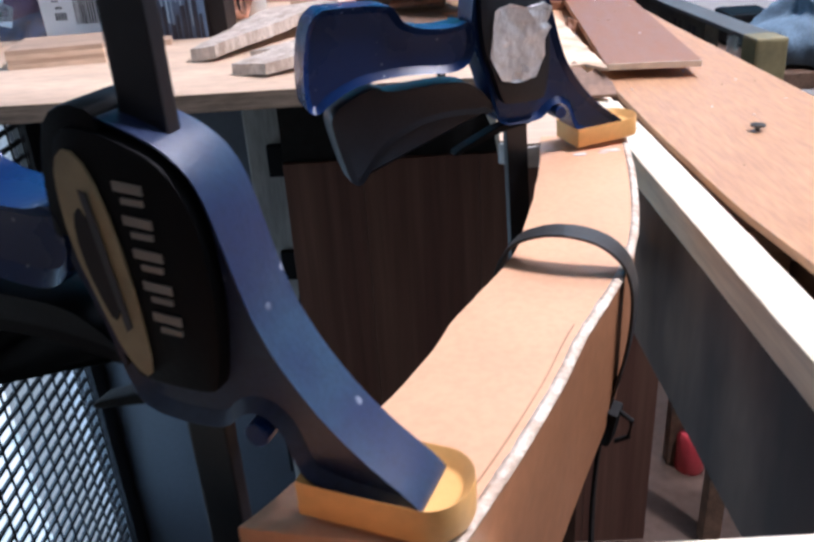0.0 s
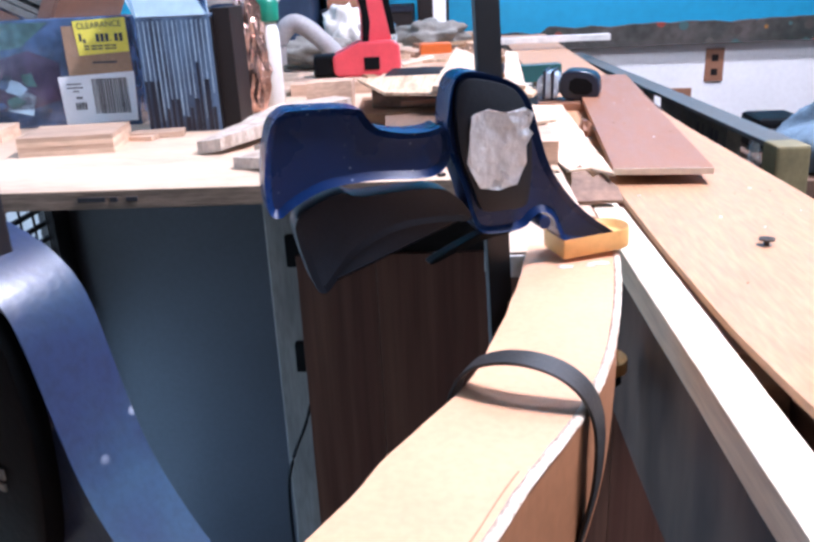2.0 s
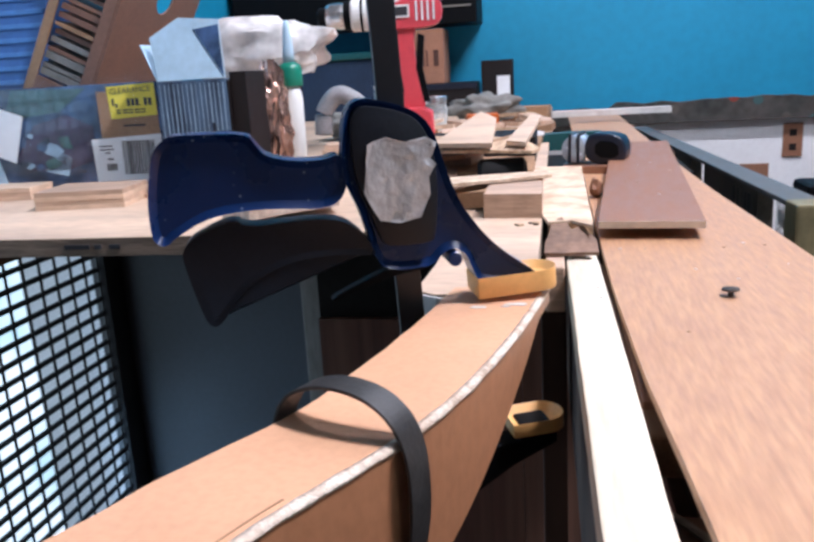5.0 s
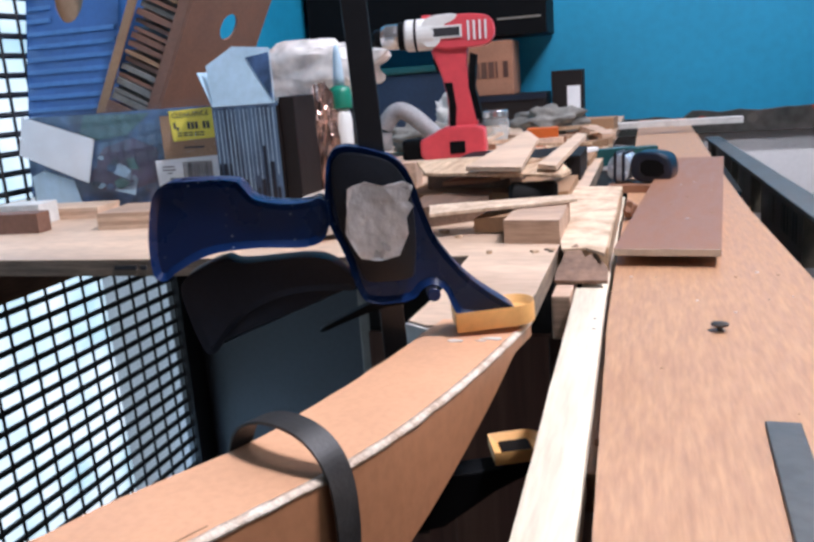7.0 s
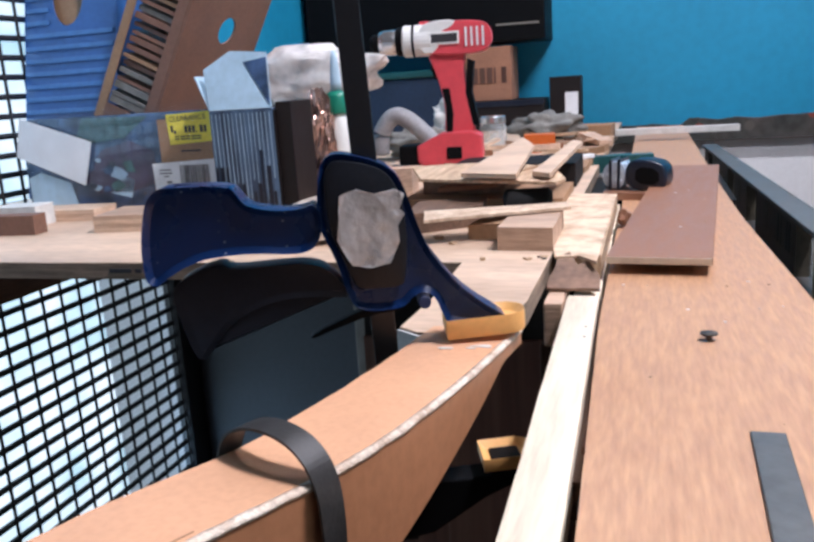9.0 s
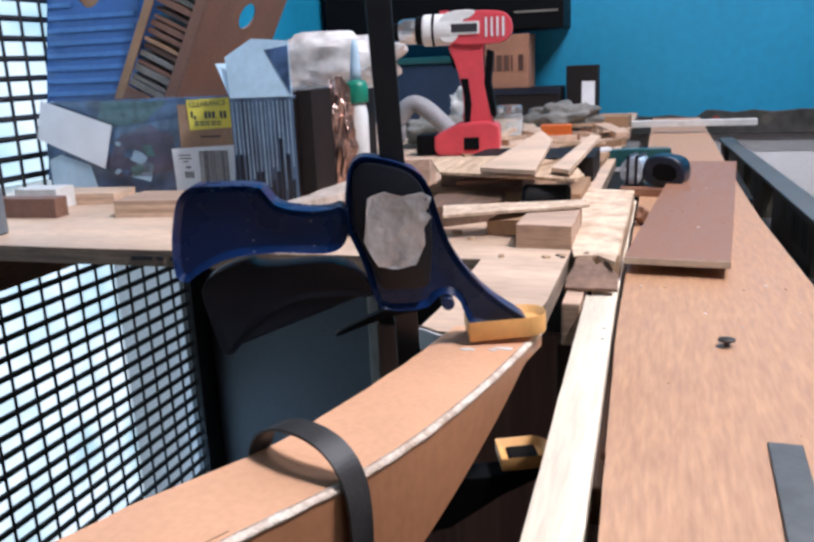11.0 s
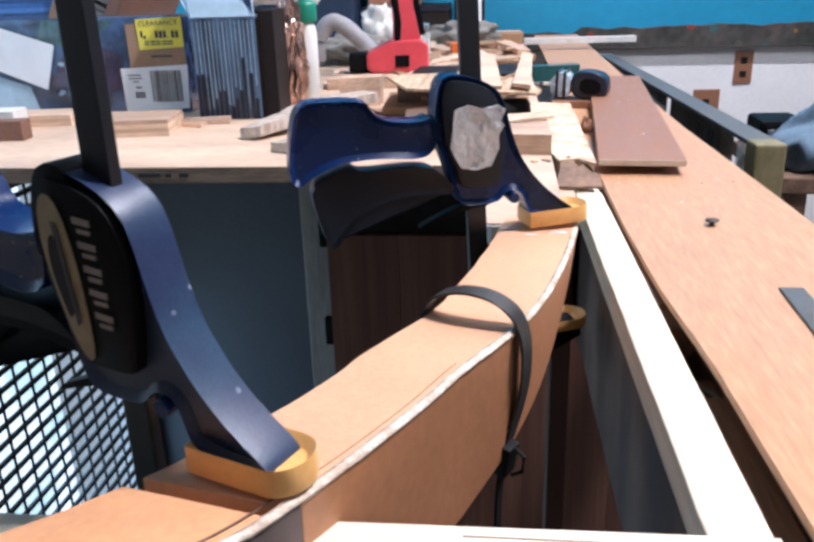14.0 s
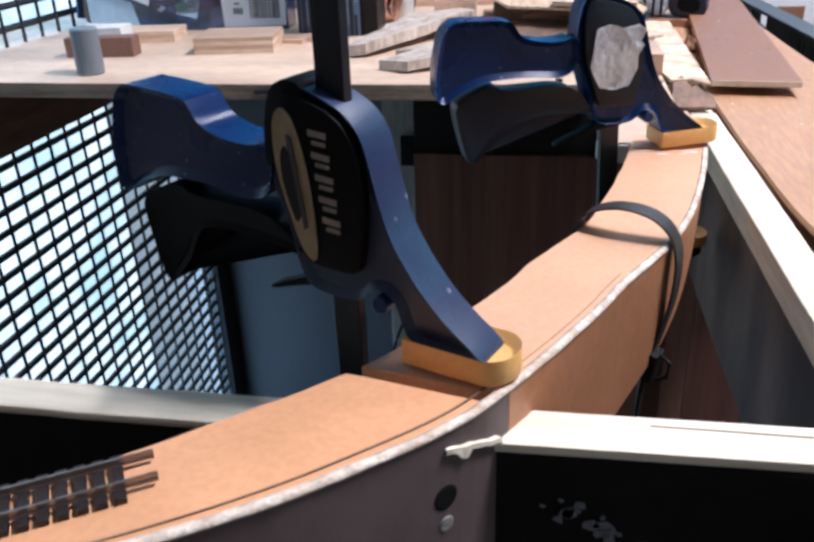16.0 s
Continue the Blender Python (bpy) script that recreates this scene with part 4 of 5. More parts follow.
# added panel: the shadowed gap under the top drawn as flat black
part("void_panel", box(-0.20, 0.44, 0.012, 0.34, 0.6405, 0.896), M_BLACKPAINT, cab, "black panel standing in for the dark gap above the boards")
grey = thing("locker", pose(0, 1.93, 0), "blue-grey sheet metal locker under the bench", "locker")
part("body", box(-0.84, -0.30, 0, 0.40, LOW_Z, 0.86), M_GREYPANEL, grey, bevel=0.004)
part("door", box(-0.825, -0.325, -0.012, -0.0005, LOW_Z + 0.03, 0.84), M_GREYPANEL, grey, bevel=0.003)
part("door_seam", box(-0.3235, -0.315, -0.004, -0.0004, LOW_Z + 0.03, 0.84), M_BLACKPAINT, grey)
post = thing("door_post", pose(-0.27, 1.75, 0), "grey post with black hinge blocks and a cable", "post")
part("upright", box(-0.05, 0.03, 0, 0.05, LOW_Z, 0.86), M_POST, post, bevel=0.004)
for z in (0.58, 0.33):
    part("hinge_block", box(-0.005, 0.045, -0.022, -0.001, z - 0.035, z + 0.035), M_BLACK, post, bevel=0.004)
part("cable", tube(spline([(0.03, -0.03, 0.36), (0.035, -0.04, 0.28), (0.01, -0.04, 0.18), (-0.03, -0.03, 0.08), (-0.05, -0.03, -0.02), (-0.05, -0.03, -0.25)], 6), 0.004, 6), M_BLACK, post)

rc = thing("red_can", pose(0.705, 1.72, FLOOR_Z), "small red can on the floor", "can")
part("body", lathe([(0.034, 0), (0.037, 0.004), (0.037, 0.10), (0.030, 0.112)]), M_RED, rc, smooth=40)
part("cap", lathe([(0.016, 0.112), (0.017, 0.114), (0.017, 0.13), (0.015, 0.132)], 14), M_BLACK, rc, "black cap")

# ---- on the plywood ----


def slab(name, label, x, y, z, sx, sy, sz, turn, material, category="wood scrap", tilt=(0, 0), rag=0.0008, seed=0, group=""):
    bm = box(-sx / 2, sx / 2, -sy / 2, sy / 2, 0, sz)
    bmesh.ops.subdivide_edges(bm, edges=[e for e in bm.edges if abs(e.verts[0].co.z - e.verts[1].co.z) < 1e-6], cuts=3, use_grid_fill=True)
    rough_edge(bm, rag, 60, seed + x)
    ob = part(name, bm, material, bevel=0.0006, segs=1)
    ob.matrix_world = pose(x, y, z, tilt[0], tilt[1], turn)
    return tagged(ob, label, category, group)


def ply_block(x, y, z, sx, sy, layers, turn, label):
    t = thing("plywood_offcut", pose(x, y, z, 0, 0, turn), label, "plywood offcut", "plywood offcuts")
    for k in range(layers):
        ins = 0.0006 * (k % 2)
        part("layer", box(-sx / 2 + ins, sx / 2 - ins, -sy / 2 + ins, sy / 2 - ins, k * 0.0062, (k + 1) * 0.0062), M_SCRAP if k % 2 else M_PLY, t)
    return t


ply_block(-0.425, 1.19, PLY_Z, 0.125, 0.10, 4, 8, "stack of pale plywood layers beside the printed box")
ply_block(-0.64, 1.27, PLY_Z, 0.15, 0.07, 3, 6, "pale plywood offcut beside a brown block")
slab("wood_block", "small red-brown wooden block on the plywood", -0.63, 1.13, PLY_Z, 0.11, 0.03, 0.03, 4, M_HOLDER, "wood block", seed=2)
slab("white_block", "small white painted block on the plywood", -0.665, 1.205, PLY_Z, 0.075, 0.05, 0.034, 6, M_TISSUE, "wood block", seed=9)
slab("wood_sliver", "thin pale slivers of wood on the plywood", -0.335, 1.26, PLY_Z, 0.075, 0.035, 0.008, 12, M_SCRAP, seed=3)
slab("wood_sliver", "thin pale slivers of wood on the plywood", -0.36, 1.235, PLY_Z, 0.06, 0.02, 0.006, -8, M_SCRAP, seed=4)
pipe = lathe([(0.016, 0), (0.019, 0.002), (0.019, 0.062), (0.017, 0.064)], 20)
ob = part("pipe_stub", pipe, M_GREY, smooth=False)
ob.matrix_world = pose(-0.58, 1.0, PLY_Z)
tagged(ob, "short grey plastic pipe standing on the plywood", "pipe")

# printed box under clear film
pb = thing("printed_box", pose(-0.59, 1.362, PLY_Z, 0, 0, 2), "dark printed retail box wrapped in clear film", "box")
part("carton", box(-0.19, 0.19, 0, 0.058, 0, 0.165), M_PRINT, pb, bevel=0.002)
for pts, m in (([(-0.07, 0.05), (-0.03, 0.105), (0.03, 0.12), (0.075, 0.10), (0.075, 0.045), (0.02, 0.03), (-0.05, 0.03)], M_PRINT2), ([(-0.08, 0.115), (0.02, 0.125), (0.07, 0.16), (-0.06, 0.162)], M_PRINT3), ([(0.088, 0.075), (0.188, 0.075), (0.188, 0.153), (0.088, 0.153)], M_CARTON), ([(-0.185, 0.005), (-0.09, 0.008), (-0.10, 0.05), (-0.16, 0.07), (-0.186, 0.06)], M_BLUECARD), ([(-0.02, 0.03), (0.01, 0.06), (0.03, 0.05), (0.02, 0.02)], M_BLUECARD)):
    part("printed_panel", prism(pts, -0.0012, -0.0004), m, pb)
rng = random.Random(14)
for k in range(16):
    cx, cz = rng.uniform(-0.075, 0.075), rng.uniform(0.02, 0.105)
    a0, r = rng.uniform(0, 6.3), rng.uniform(0.005, 0.017)
    pts = [(cx + r * rng.uniform(0.5, 1.3) * math.cos(a0 + q * 1.05), cz + 0.7 * r * rng.uniform(0.5, 1.3) * math.sin(a0 + q * 1.05)) for q in range(6)]
    part("printed_patch", prism(pts, -0.0017 - 0.00006 * k, -0.0011), (M_PRINT, M_STRIPE, M_PRINT2, M_NAVY, M_PRINT3)[k % 5], pb)
yl = part("price_label", prism([(0.107, 0.160), (0.188, 0.163), (0.188, 0.113), (0.110, 0.109)], -0.0030, -0.0018), M_YELLOW, pb, "yellow clearance price label")


def lettering(text, size, m, parent, material):
    cu = bpy.data.curves.new("lettering", "FONT")
    cu.body, cu.size, cu.extrude, cu.align_x, cu.align_y = text, size, 0.0002, "CENTER", "CENTER"
    cu.materials.append(material)
    ob = new("lettering", cu)
    ob.parent = parent
    ob.matrix_local = m
    return ob


lettering("CLEARANCE", 0.0125, pose(0.147, -0.0034, 0.153, 90, -2, 0), yl, M_INK)
PRICE = [(0.140 + 0.0072 * k, 0.140 + 0.0072 * k + (0.0018 if k == 3 else 0.0052), 0.1285, 0.1305 if k == 3 else 0.1405) for k in range(6)]
SMALL = [(0.120 + 0.0105 * k, 0.120 + 0.0105 * k + 0.0078 + 0.0015 * (k % 2), z, z + 0.0024) for k in range(5) for z in (0.1215, 0.1172)]
for x0, x1, z0, z1 in PRICE + SMALL + [(0.114, 0.118, 0.130, 0.141), (0.1195, 0.1235, 0.127, 0.133)]:
    part("print_bar", box(x0, x1, -0.0034, -0.0031, z0, z1), M_INK, yl)
part("print_bar", box(0.128, 0.166, -0.0016, -0.0013, 0.0965, 0.0995), M_INK, pb)
bl = part("barcode_label", prism([(0.070, 0.078), (0.190, 0.083), (0.186, 0.008), (0.072, 0.004)], -0.0030, -0.0018), M_PAPER, pb, "white barcode label")
rng = random.Random(2)
x = 0.122
while x < 0.178:
    w = rng.choice((0.001, 0.0016, 0.0026))
    part("bar_line", box(x, x + w, -0.0034, -0.0031, 0.020, 0.074), M_INK, bl)
    x += w + rng.choice((0.001, 0.0016))
for x0, x1, z0, z1 in ((0.082, 0.105, 0.0655, 0.0675), (0.082, 0.107, 0.060, 0.062), (0.090, 0.100, 0.0545, 0.0565), (0.094, 0.104, 0.044, 0.047)):
    part("print_bar", box(x0, x1, -0.0034, -0.0031, z0, z1), M_INK, bl)
for k in range(4):
    part("print_bar", box(0.0915 + 0.0046 * k, 0.0947 + 0.0046 * k, -0.0034, -0.0031, 0.027, 0.038), M_INK, bl)
part("loose_sheet", prism([(-0.182, 0.168), (-0.042, 0.121), (-0.066, 0.045), (-0.20, 0.10)], -0.0075, -0.0060), M_PAPER, pb, "white paper slip leaning askew")
bm = bmesh.new()
bmesh.ops.create_grid(bm, x_segments=60, y_segments=28, size=1)
for v in bm.verts:
    a, b = v.co.x, v.co.y
    v.co = Vector((a * 0.196, -0.014 + 0.004 * noise.noise(Vector((a * 5, b * 4, 1))) + 0.0035 * abs(noise.noise(Vector((a * 11 + b * 3, b * 6 - a * 4, 2)))), 0.088 + b * 0.088 + 0.006 * noise.noise(Vector((a * 3, b * 2, 5))) * (b > 0.7)))
film = part("film_wrap", bm, M_FILM, pb, "crinkled clear film", smooth=True)
film.visible_shadow = False

# blue open carton
bc = thing("blue_carton", pose(-0.302, 1.29, PLY_Z, 0, 0, 3), "pale blue open-topped carton with dark striped front", "carton")
part("body", box(-0.055, 0.052, 0, 0.10, 0, 0.163), M_BLUESIDE, bc, bevel=0.0015)
rng = random.Random(31)
for k in range(15):
    x = -0.051 + k * 0.0069
    z0 = 0.012 + 0.045 * abs(math.sin(k * 1.9)) * rng.random()
    part("printed_stripe", box(x, x + rng.uniform(0.0007, 0.0018), -0.0009, -0.0002, z0, 0.158), M_STRIPE, bc)
for k in range(12):
    x = -0.0525 + k * 0.0087 + rng.uniform(-0.001, 0.001)
    part("printed_streak", box(x, x + rng.uniform(0.0035, 0.0072), -0.0015, -0.0010, 0.001, rng.choice((0.022, 0.035, 0.048, 0.075, 0.10))), M_NAVY, bc)
part("side_panel", box(0.0525, 0.0545, 0.0, 0.10, 0, 0.160), M_DARKCARD, bc, "dark brown side")
part("inner_flap", prism([(0.050, 0.002), (0.040, 0.080), (0.002, 0.074)], -0.0022, -0.0012), M_PRINT, bc, "dark blue lining").matrix_local = pose(0, 0, 0.164, -18, 0, 0)
part("front_flap", prism([(-0.052, 0.0), (0.052, 0.0), (0.040, 0.088), (-0.022, 0.094), (-0.066, 0.066)], -0.0008, 0.0008), M_BLUECARD, bc, "pale blue lid flap").matrix_local = pose(0, 0, 0.164, -18, 0, 0)
part("side_flap", prism([(0.0, 0.0), (0.09, 0.0), (0.08, 0.06), (0.01, 0.06)], -0.0008, 0.0008), M_BLUECARD, bc).matrix_local = pose(-0.055, 0.005, 0.163, 0, 0, 90) @ pose(0, 0, 0, -25, 0, 0)
part("black_box", box(0.0550, 0.080, 0.006, 0.10, 0, 0.172), M_DARKCARD, bc, "tall black narrow box", bevel=0.001)

bm = crumple((0.032, 0.03, 0.10), 3, 0.22, 4, 5.0)
ob = part("copper_bag", bm, M_COPPER)
ob.matrix_world = pose(-0.232, 1.44, PLY_Z)
tagged(ob, "crumpled copper-coloured foil bag on the bench", "foil bag")

bt = thing("glue_bottle", pose(-0.203, 1.45, PLY_Z), "white glue bottle with a green cap", "bottle")
part("body", lathe([(0.015, 0), (0.0175, 0.003), (0.0175, 0.125), (0.014, 0.142), (0.009, 0.147)]), M_WHITE, bt, smooth=True)
part("cap", lathe([(0.0185, 0.144), (0.0195, 0.146), (0.0195, 0.172), (0.017, 0.178), (0.010, 0.182)]), M_GREEN, bt, "green screw cap", smooth=True)
part("nozzle", lathe([(0.010, 0.182), (0.009, 0.20), (0.006, 0.235), (0.0035, 0.248)]), M_BLUECARD, bt, "pale nozzle", smooth=True)

bx = thing("dark_storage_box", pose(-0.33, 1.62, PLY_Z), "dark box holding a crumpled milky bag", "box")
part("body", box(-0.12, 0.05, 0.0, 0.14, 0, 0.16), M_DARKCARD, bx, bevel=0.003)
ob = part("plastic_bag", crumple((0.128, 0.06, 0.056), 7, 0.42, 4, 1.5), M_MILK, smooth=35)
ob.matrix_world = pose(-0.335, 1.67, PLY_Z + 0.158)
tagged(ob, "crumpled milky plastic bag on a box", "plastic bag")

# magazine holders at the back


def holed_panel(x0, x1, z0, z1, cx, cz, rx, rz, thick, n=24):
    """An upright panel with an oval hole right through it."""
    bm = bmesh.new()
    rings = []
    for y in (0, thick):
        inner, outer = [], []
        for k in range(n):
            a = 2 * math.pi * (k + 0.5) / n
            dx, dz = math.cos(a), math.sin(a)
            s = min(((x1 - cx) / dx if dx > 0 else (x0 - cx) / dx), ((z1 - cz) / dz if dz > 0 else (z0 - cz) / dz))
            inner.append(bm.verts.new((cx + rx * dx, y, cz + rz * dz)))
            outer.append(bm.verts.new((cx + s * dx, y, cz + s * dz)))
        rings.append((inner, outer))
    (i0, o0), (i1, o1) = rings
    for k in range(n):
        q = (k + 1) % n
        bm.faces.new((i0[k], o0[k], o0[q], i0[q]))
        bm.faces.new((i1[k], i1[q], o1[q], o1[k]))
        bm.faces.new((i0[k], i0[q], i1[q], i1[k]))
        bm.faces.new((o0[k], o1[k], o1[q], o0[q]))
    return bm


cr = thing("blue_holder", pose(-0.735, 1.41, PLY_Z + 0.0005, -12, 0, 0), "blue ribbed plastic file holder with a hand hole", "file holder")
part("front", holed_panel(-0.105, 0.10, 0, 0.50, -0.008, 0.394, 0.034, 0.055, 0.004), M_CRATE, cr)
for z in [0.15 + 0.024 * k for k in range(14)]:
    part("rib", box(-0.100, 0.095 if z < 0.32 else -0.048, -0.004, -0.0005, z, z + 0.009), M_CRATE2, cr, "lighter blue rib", bevel=0.0015)
part("side", box(-0.105, -0.101, 0.0045, 0.08, 0.016, 0.50), M_CRATE, cr)
part("side", box(0.096, 0.10, 0.0045, 0.08, 0.016, 0.50), M_CRATE, cr)
part("card_insert", box(-0.095, 0.09, 0.012, 0.07, 0.016, 0.47), M_CARTON, cr)
hd = thing("brown_holder", pose(-0.682, 1.428, PLY_Z + 0.027, 0, 27, 3), "brown card magazine holder leaning over, full of magazines", "magazine holder")
part("front_frame", box(-0.056, -0.040, 0, 0.004, 0.0, 0.48), M_CARTON, hd)
part("front_frame", box(0.036, 0.056, 0, 0.004, 0.0, 0.48), M_HOLDER, hd)
part("front_foot", box(-0.0398, 0.0358, 0, 0.004, 0.0, 0.16), M_HOLDER, hd)
part("side", holed_panel(0.0, 0.33, 0.0, 0.50, 0.17, 0.345, 0.034, 0.026, 0.004), M_HOLDER, hd, "brown card side with a hand hole").matrix_local = pose(0.0605, 0.001, 0, 0, 0, 90)
rng = random.Random(8)
for k in range(22):
    z = 0.163 + k * 0.0145
    part("magazine", box(-0.0395, 0.0355, 0.005 + 0.012 * rng.random(), 0.078, z, z + 0.006 + 0.0065 * rng.random()), rng.choice((M_HOLDER, M_RAG, M_CARTON, M_HOLDER, M_PLANK, M_CARTON, M_TISSUE)), hd)

# cordless drill
dr = thing("cordless_drill", pose(-0.085, 1.75, PLY_Z + 0.022, 0, 0, 8), "red cordless drill with a bright chuck, standing on its battery", "drill")
part("motor_body", recessed(smoothed([(-0.04, 0.215), (-0.045, 0.262), (-0.03, 0.276), (0.05, 0.278), (0.088, 0.272), (0.098, 0.25), (0.094, 0.225), (0.07, 0.213)], 2), 0.026, 0.006, 0.001), M_RED, dr, bevel=0.004)
part("grip", prism(smoothed([(-0.035, 0.225), (0.045, 0.225), (0.038, 0.18), (0.048, 0.11), (0.06, 0.055), (-0.005, 0.055), (0.0, 0.11), (-0.012, 0.17)], 1), -0.018, 0.018), M_RED, dr, bevel=0.004)
part("grip_insert", prism([(0.001, 0.115), (-0.006, 0.15), (0.01, 0.15), (0.016, 0.1), (0.012, 0.062), (0.0, 0.062)], -0.0195, 0.0195), M_BLACK, dr, "black rubber grip", bevel=0.002)
part("battery", prism([(-0.052, 0.0), (0.062, 0.0), (0.072, 0.012), (0.070, 0.056), (0.052, 0.066), (-0.010, 0.064), (-0.060, 0.040), (-0.060, 0.010)], -0.036, 0.036), M_RED, dr, bevel=0.005)
part("battery_front", box(-0.098, -0.045, -0.03, 0.03, 0.002, 0.042), M_BLACK, dr, "black battery nose", bevel=0.006)
part("latch", box(0.0, 0.03, -0.0385, -0.0355, 0.012, 0.036), M_BLACK, dr, bevel=0.002)
part("gear_case", turned(lathe([(0.027, 0), (0.0305, 0.004), (0.0305, 0.058), (0.026, 0.062)], 24), pose(-0.018, 0, 0.245, 0, -90, 0)), M_WHITE, dr, "pale gear case", smooth=False)
part("front_housing", recessed(smoothed([(-0.043, 0.219), (-0.047, 0.262), (-0.030, 0.2785), (0.030, 0.2805), (0.020, 0.266), (-0.004, 0.2585), (-0.010, 0.219)], 1), 0.0272, 0.004, 0.0006), M_WHITE, dr, "white front housing", bevel=0.003)
part("torque_ring", turned(lathe([(0.026, 0), (0.0275, 0.002), (0.0275, 0.012), (0.026, 0.014)], 24), pose(-0.078, 0, 0.245, 0, -90, 0)), M_BLACK, dr)
part("chuck", turned(lathe([(0.024, 0), (0.025, 0.006), (0.024, 0.026), (0.020, 0.034)], 24), pose(-0.093, 0, 0.245, 0, -90, 0)), M_CHROME, dr, "bright metal chuck")
part("side_label", box(-0.030, 0.034, -0.0285, -0.0265, 0.234, 0.258), M_WHITE, dr, "white-rimmed side label", bevel=0.001)
part("label_panel", box(-0.026, 0.030, -0.0292, -0.0287, 0.238, 0.254), M_INK, dr)
part("rear_strip", prism([(0.047, 0.205), (0.060, 0.200), (0.054, 0.14), (0.066, 0.075), (0.054, 0.075), (0.041, 0.14)], -0.0188, 0.0188), M_BLACK, dr, "black rubber strip", bevel=0.001)
part("case_ring", turned(lathe([(0.031, 0), (0.0318, 0.001), (0.0318, 0.004), (0.031, 0.005)], 24), pose(-0.055, 0, 0.245, 0, -90, 0)), M_BLACK, dr)
part("selector", box(-0.045, -0.028, -0.007, 0.007, 0.2755, 0.281), M_RED, dr, bevel=0.001)
part("chuck_tip", turned(lathe([(0.017, 0), (0.017, 0.012), (0.010, 0.018)], 20), pose(-0.128, 0, 0.245, 0, -90, 0)), M_BLACK, dr)
for k in range(4):
    part("vent_slot", box(0.045 + k * 0.011, 0.049 + k * 0.011, -0.0275, -0.0262, 0.228, 0.264), M_PAPER, dr)
part("trigger", prism(smoothed([(-0.03, 0.205), (-0.012, 0.21), (-0.008, 0.175), (-0.02, 0.165)]), -0.008, 0.008), M_BLACK, dr, bevel=0.002)
slab("wood_offcut", "flat pale board the drill stands on", -0.07, 1.74, PLY_Z, 0.30, 0.20, 0.0215, 5, M_SCRAP, seed=8)

# scrap heap between the drill and the bench edge
def sheet(name, label, outline, z, thick, material, seed, warp=0.004, rag=0.003, tilt=(0, 0, 0), category="wood scrap", group="offcuts on the bench"):
    """A warped thin piece with a ragged outline, resting at height z; tilt: rise along x and y from its middle."""
    rng = random.Random(seed)
    pts = []
    for i, p in enumerate(outline):
        q = outline[(i + 1) % len(outline)]
        d = math.hypot(q[0] - p[0], q[1] - p[1])
        n = max(1, int(d / 0.014))
        for k in range(n):
            t = k / n
            r = rag if k else 0.0
            pts.append((p[0] + (q[0] - p[0]) * t + rng.uniform(-r, r), p[1] + (q[1] - p[1]) * t + rng.uniform(-r, r)))
    cx, cy = sum(p[0] for p in pts) / len(pts), sum(p[1] for p in pts) / len(pts)
    bm = bmesh.new()
    loops = []
    for s in (1.0, 0.6, 0.25):
        lo = [(cx + (x - cx) * s, cy + (y - cy) * s) for x, y in pts]
        loops.append(lo)
    up = []
    for top in (0, 1):
        lay = []
        for lo in loops:
            lay.append([bm.verts.new((x - cx, y - cy, warp * noise.noise(Vector((x * 9, y * 9, seed))) + tilt[0] * (x - cx) + tilt[1] * (y - cy) + top * thick)) for x, y in lo])
        for A, B in zip(lay, lay[1:]):
            for k in range(len(pts)):
                bm.faces.new((A[k], A[(k + 1) % len(pts)], B[(k + 1) % len(pts)], B[k]))
        bm.faces.new(lay[-1])
        up.append(lay[0])
    for k in range(len(pts)):
        q = (k + 1) % len(pts)
        bm.faces.new((up[0][k], up[0][q], up[1][q], up[1][k]))
    low = min(v.co.z for v in bm.verts)
    for v in bm.verts:
        v.co.z -= low
    ob = part(name, bm, material)
    ob.matrix_world = Matrix.Translation((cx, cy, z))
    return tagged(ob, label, category, group)


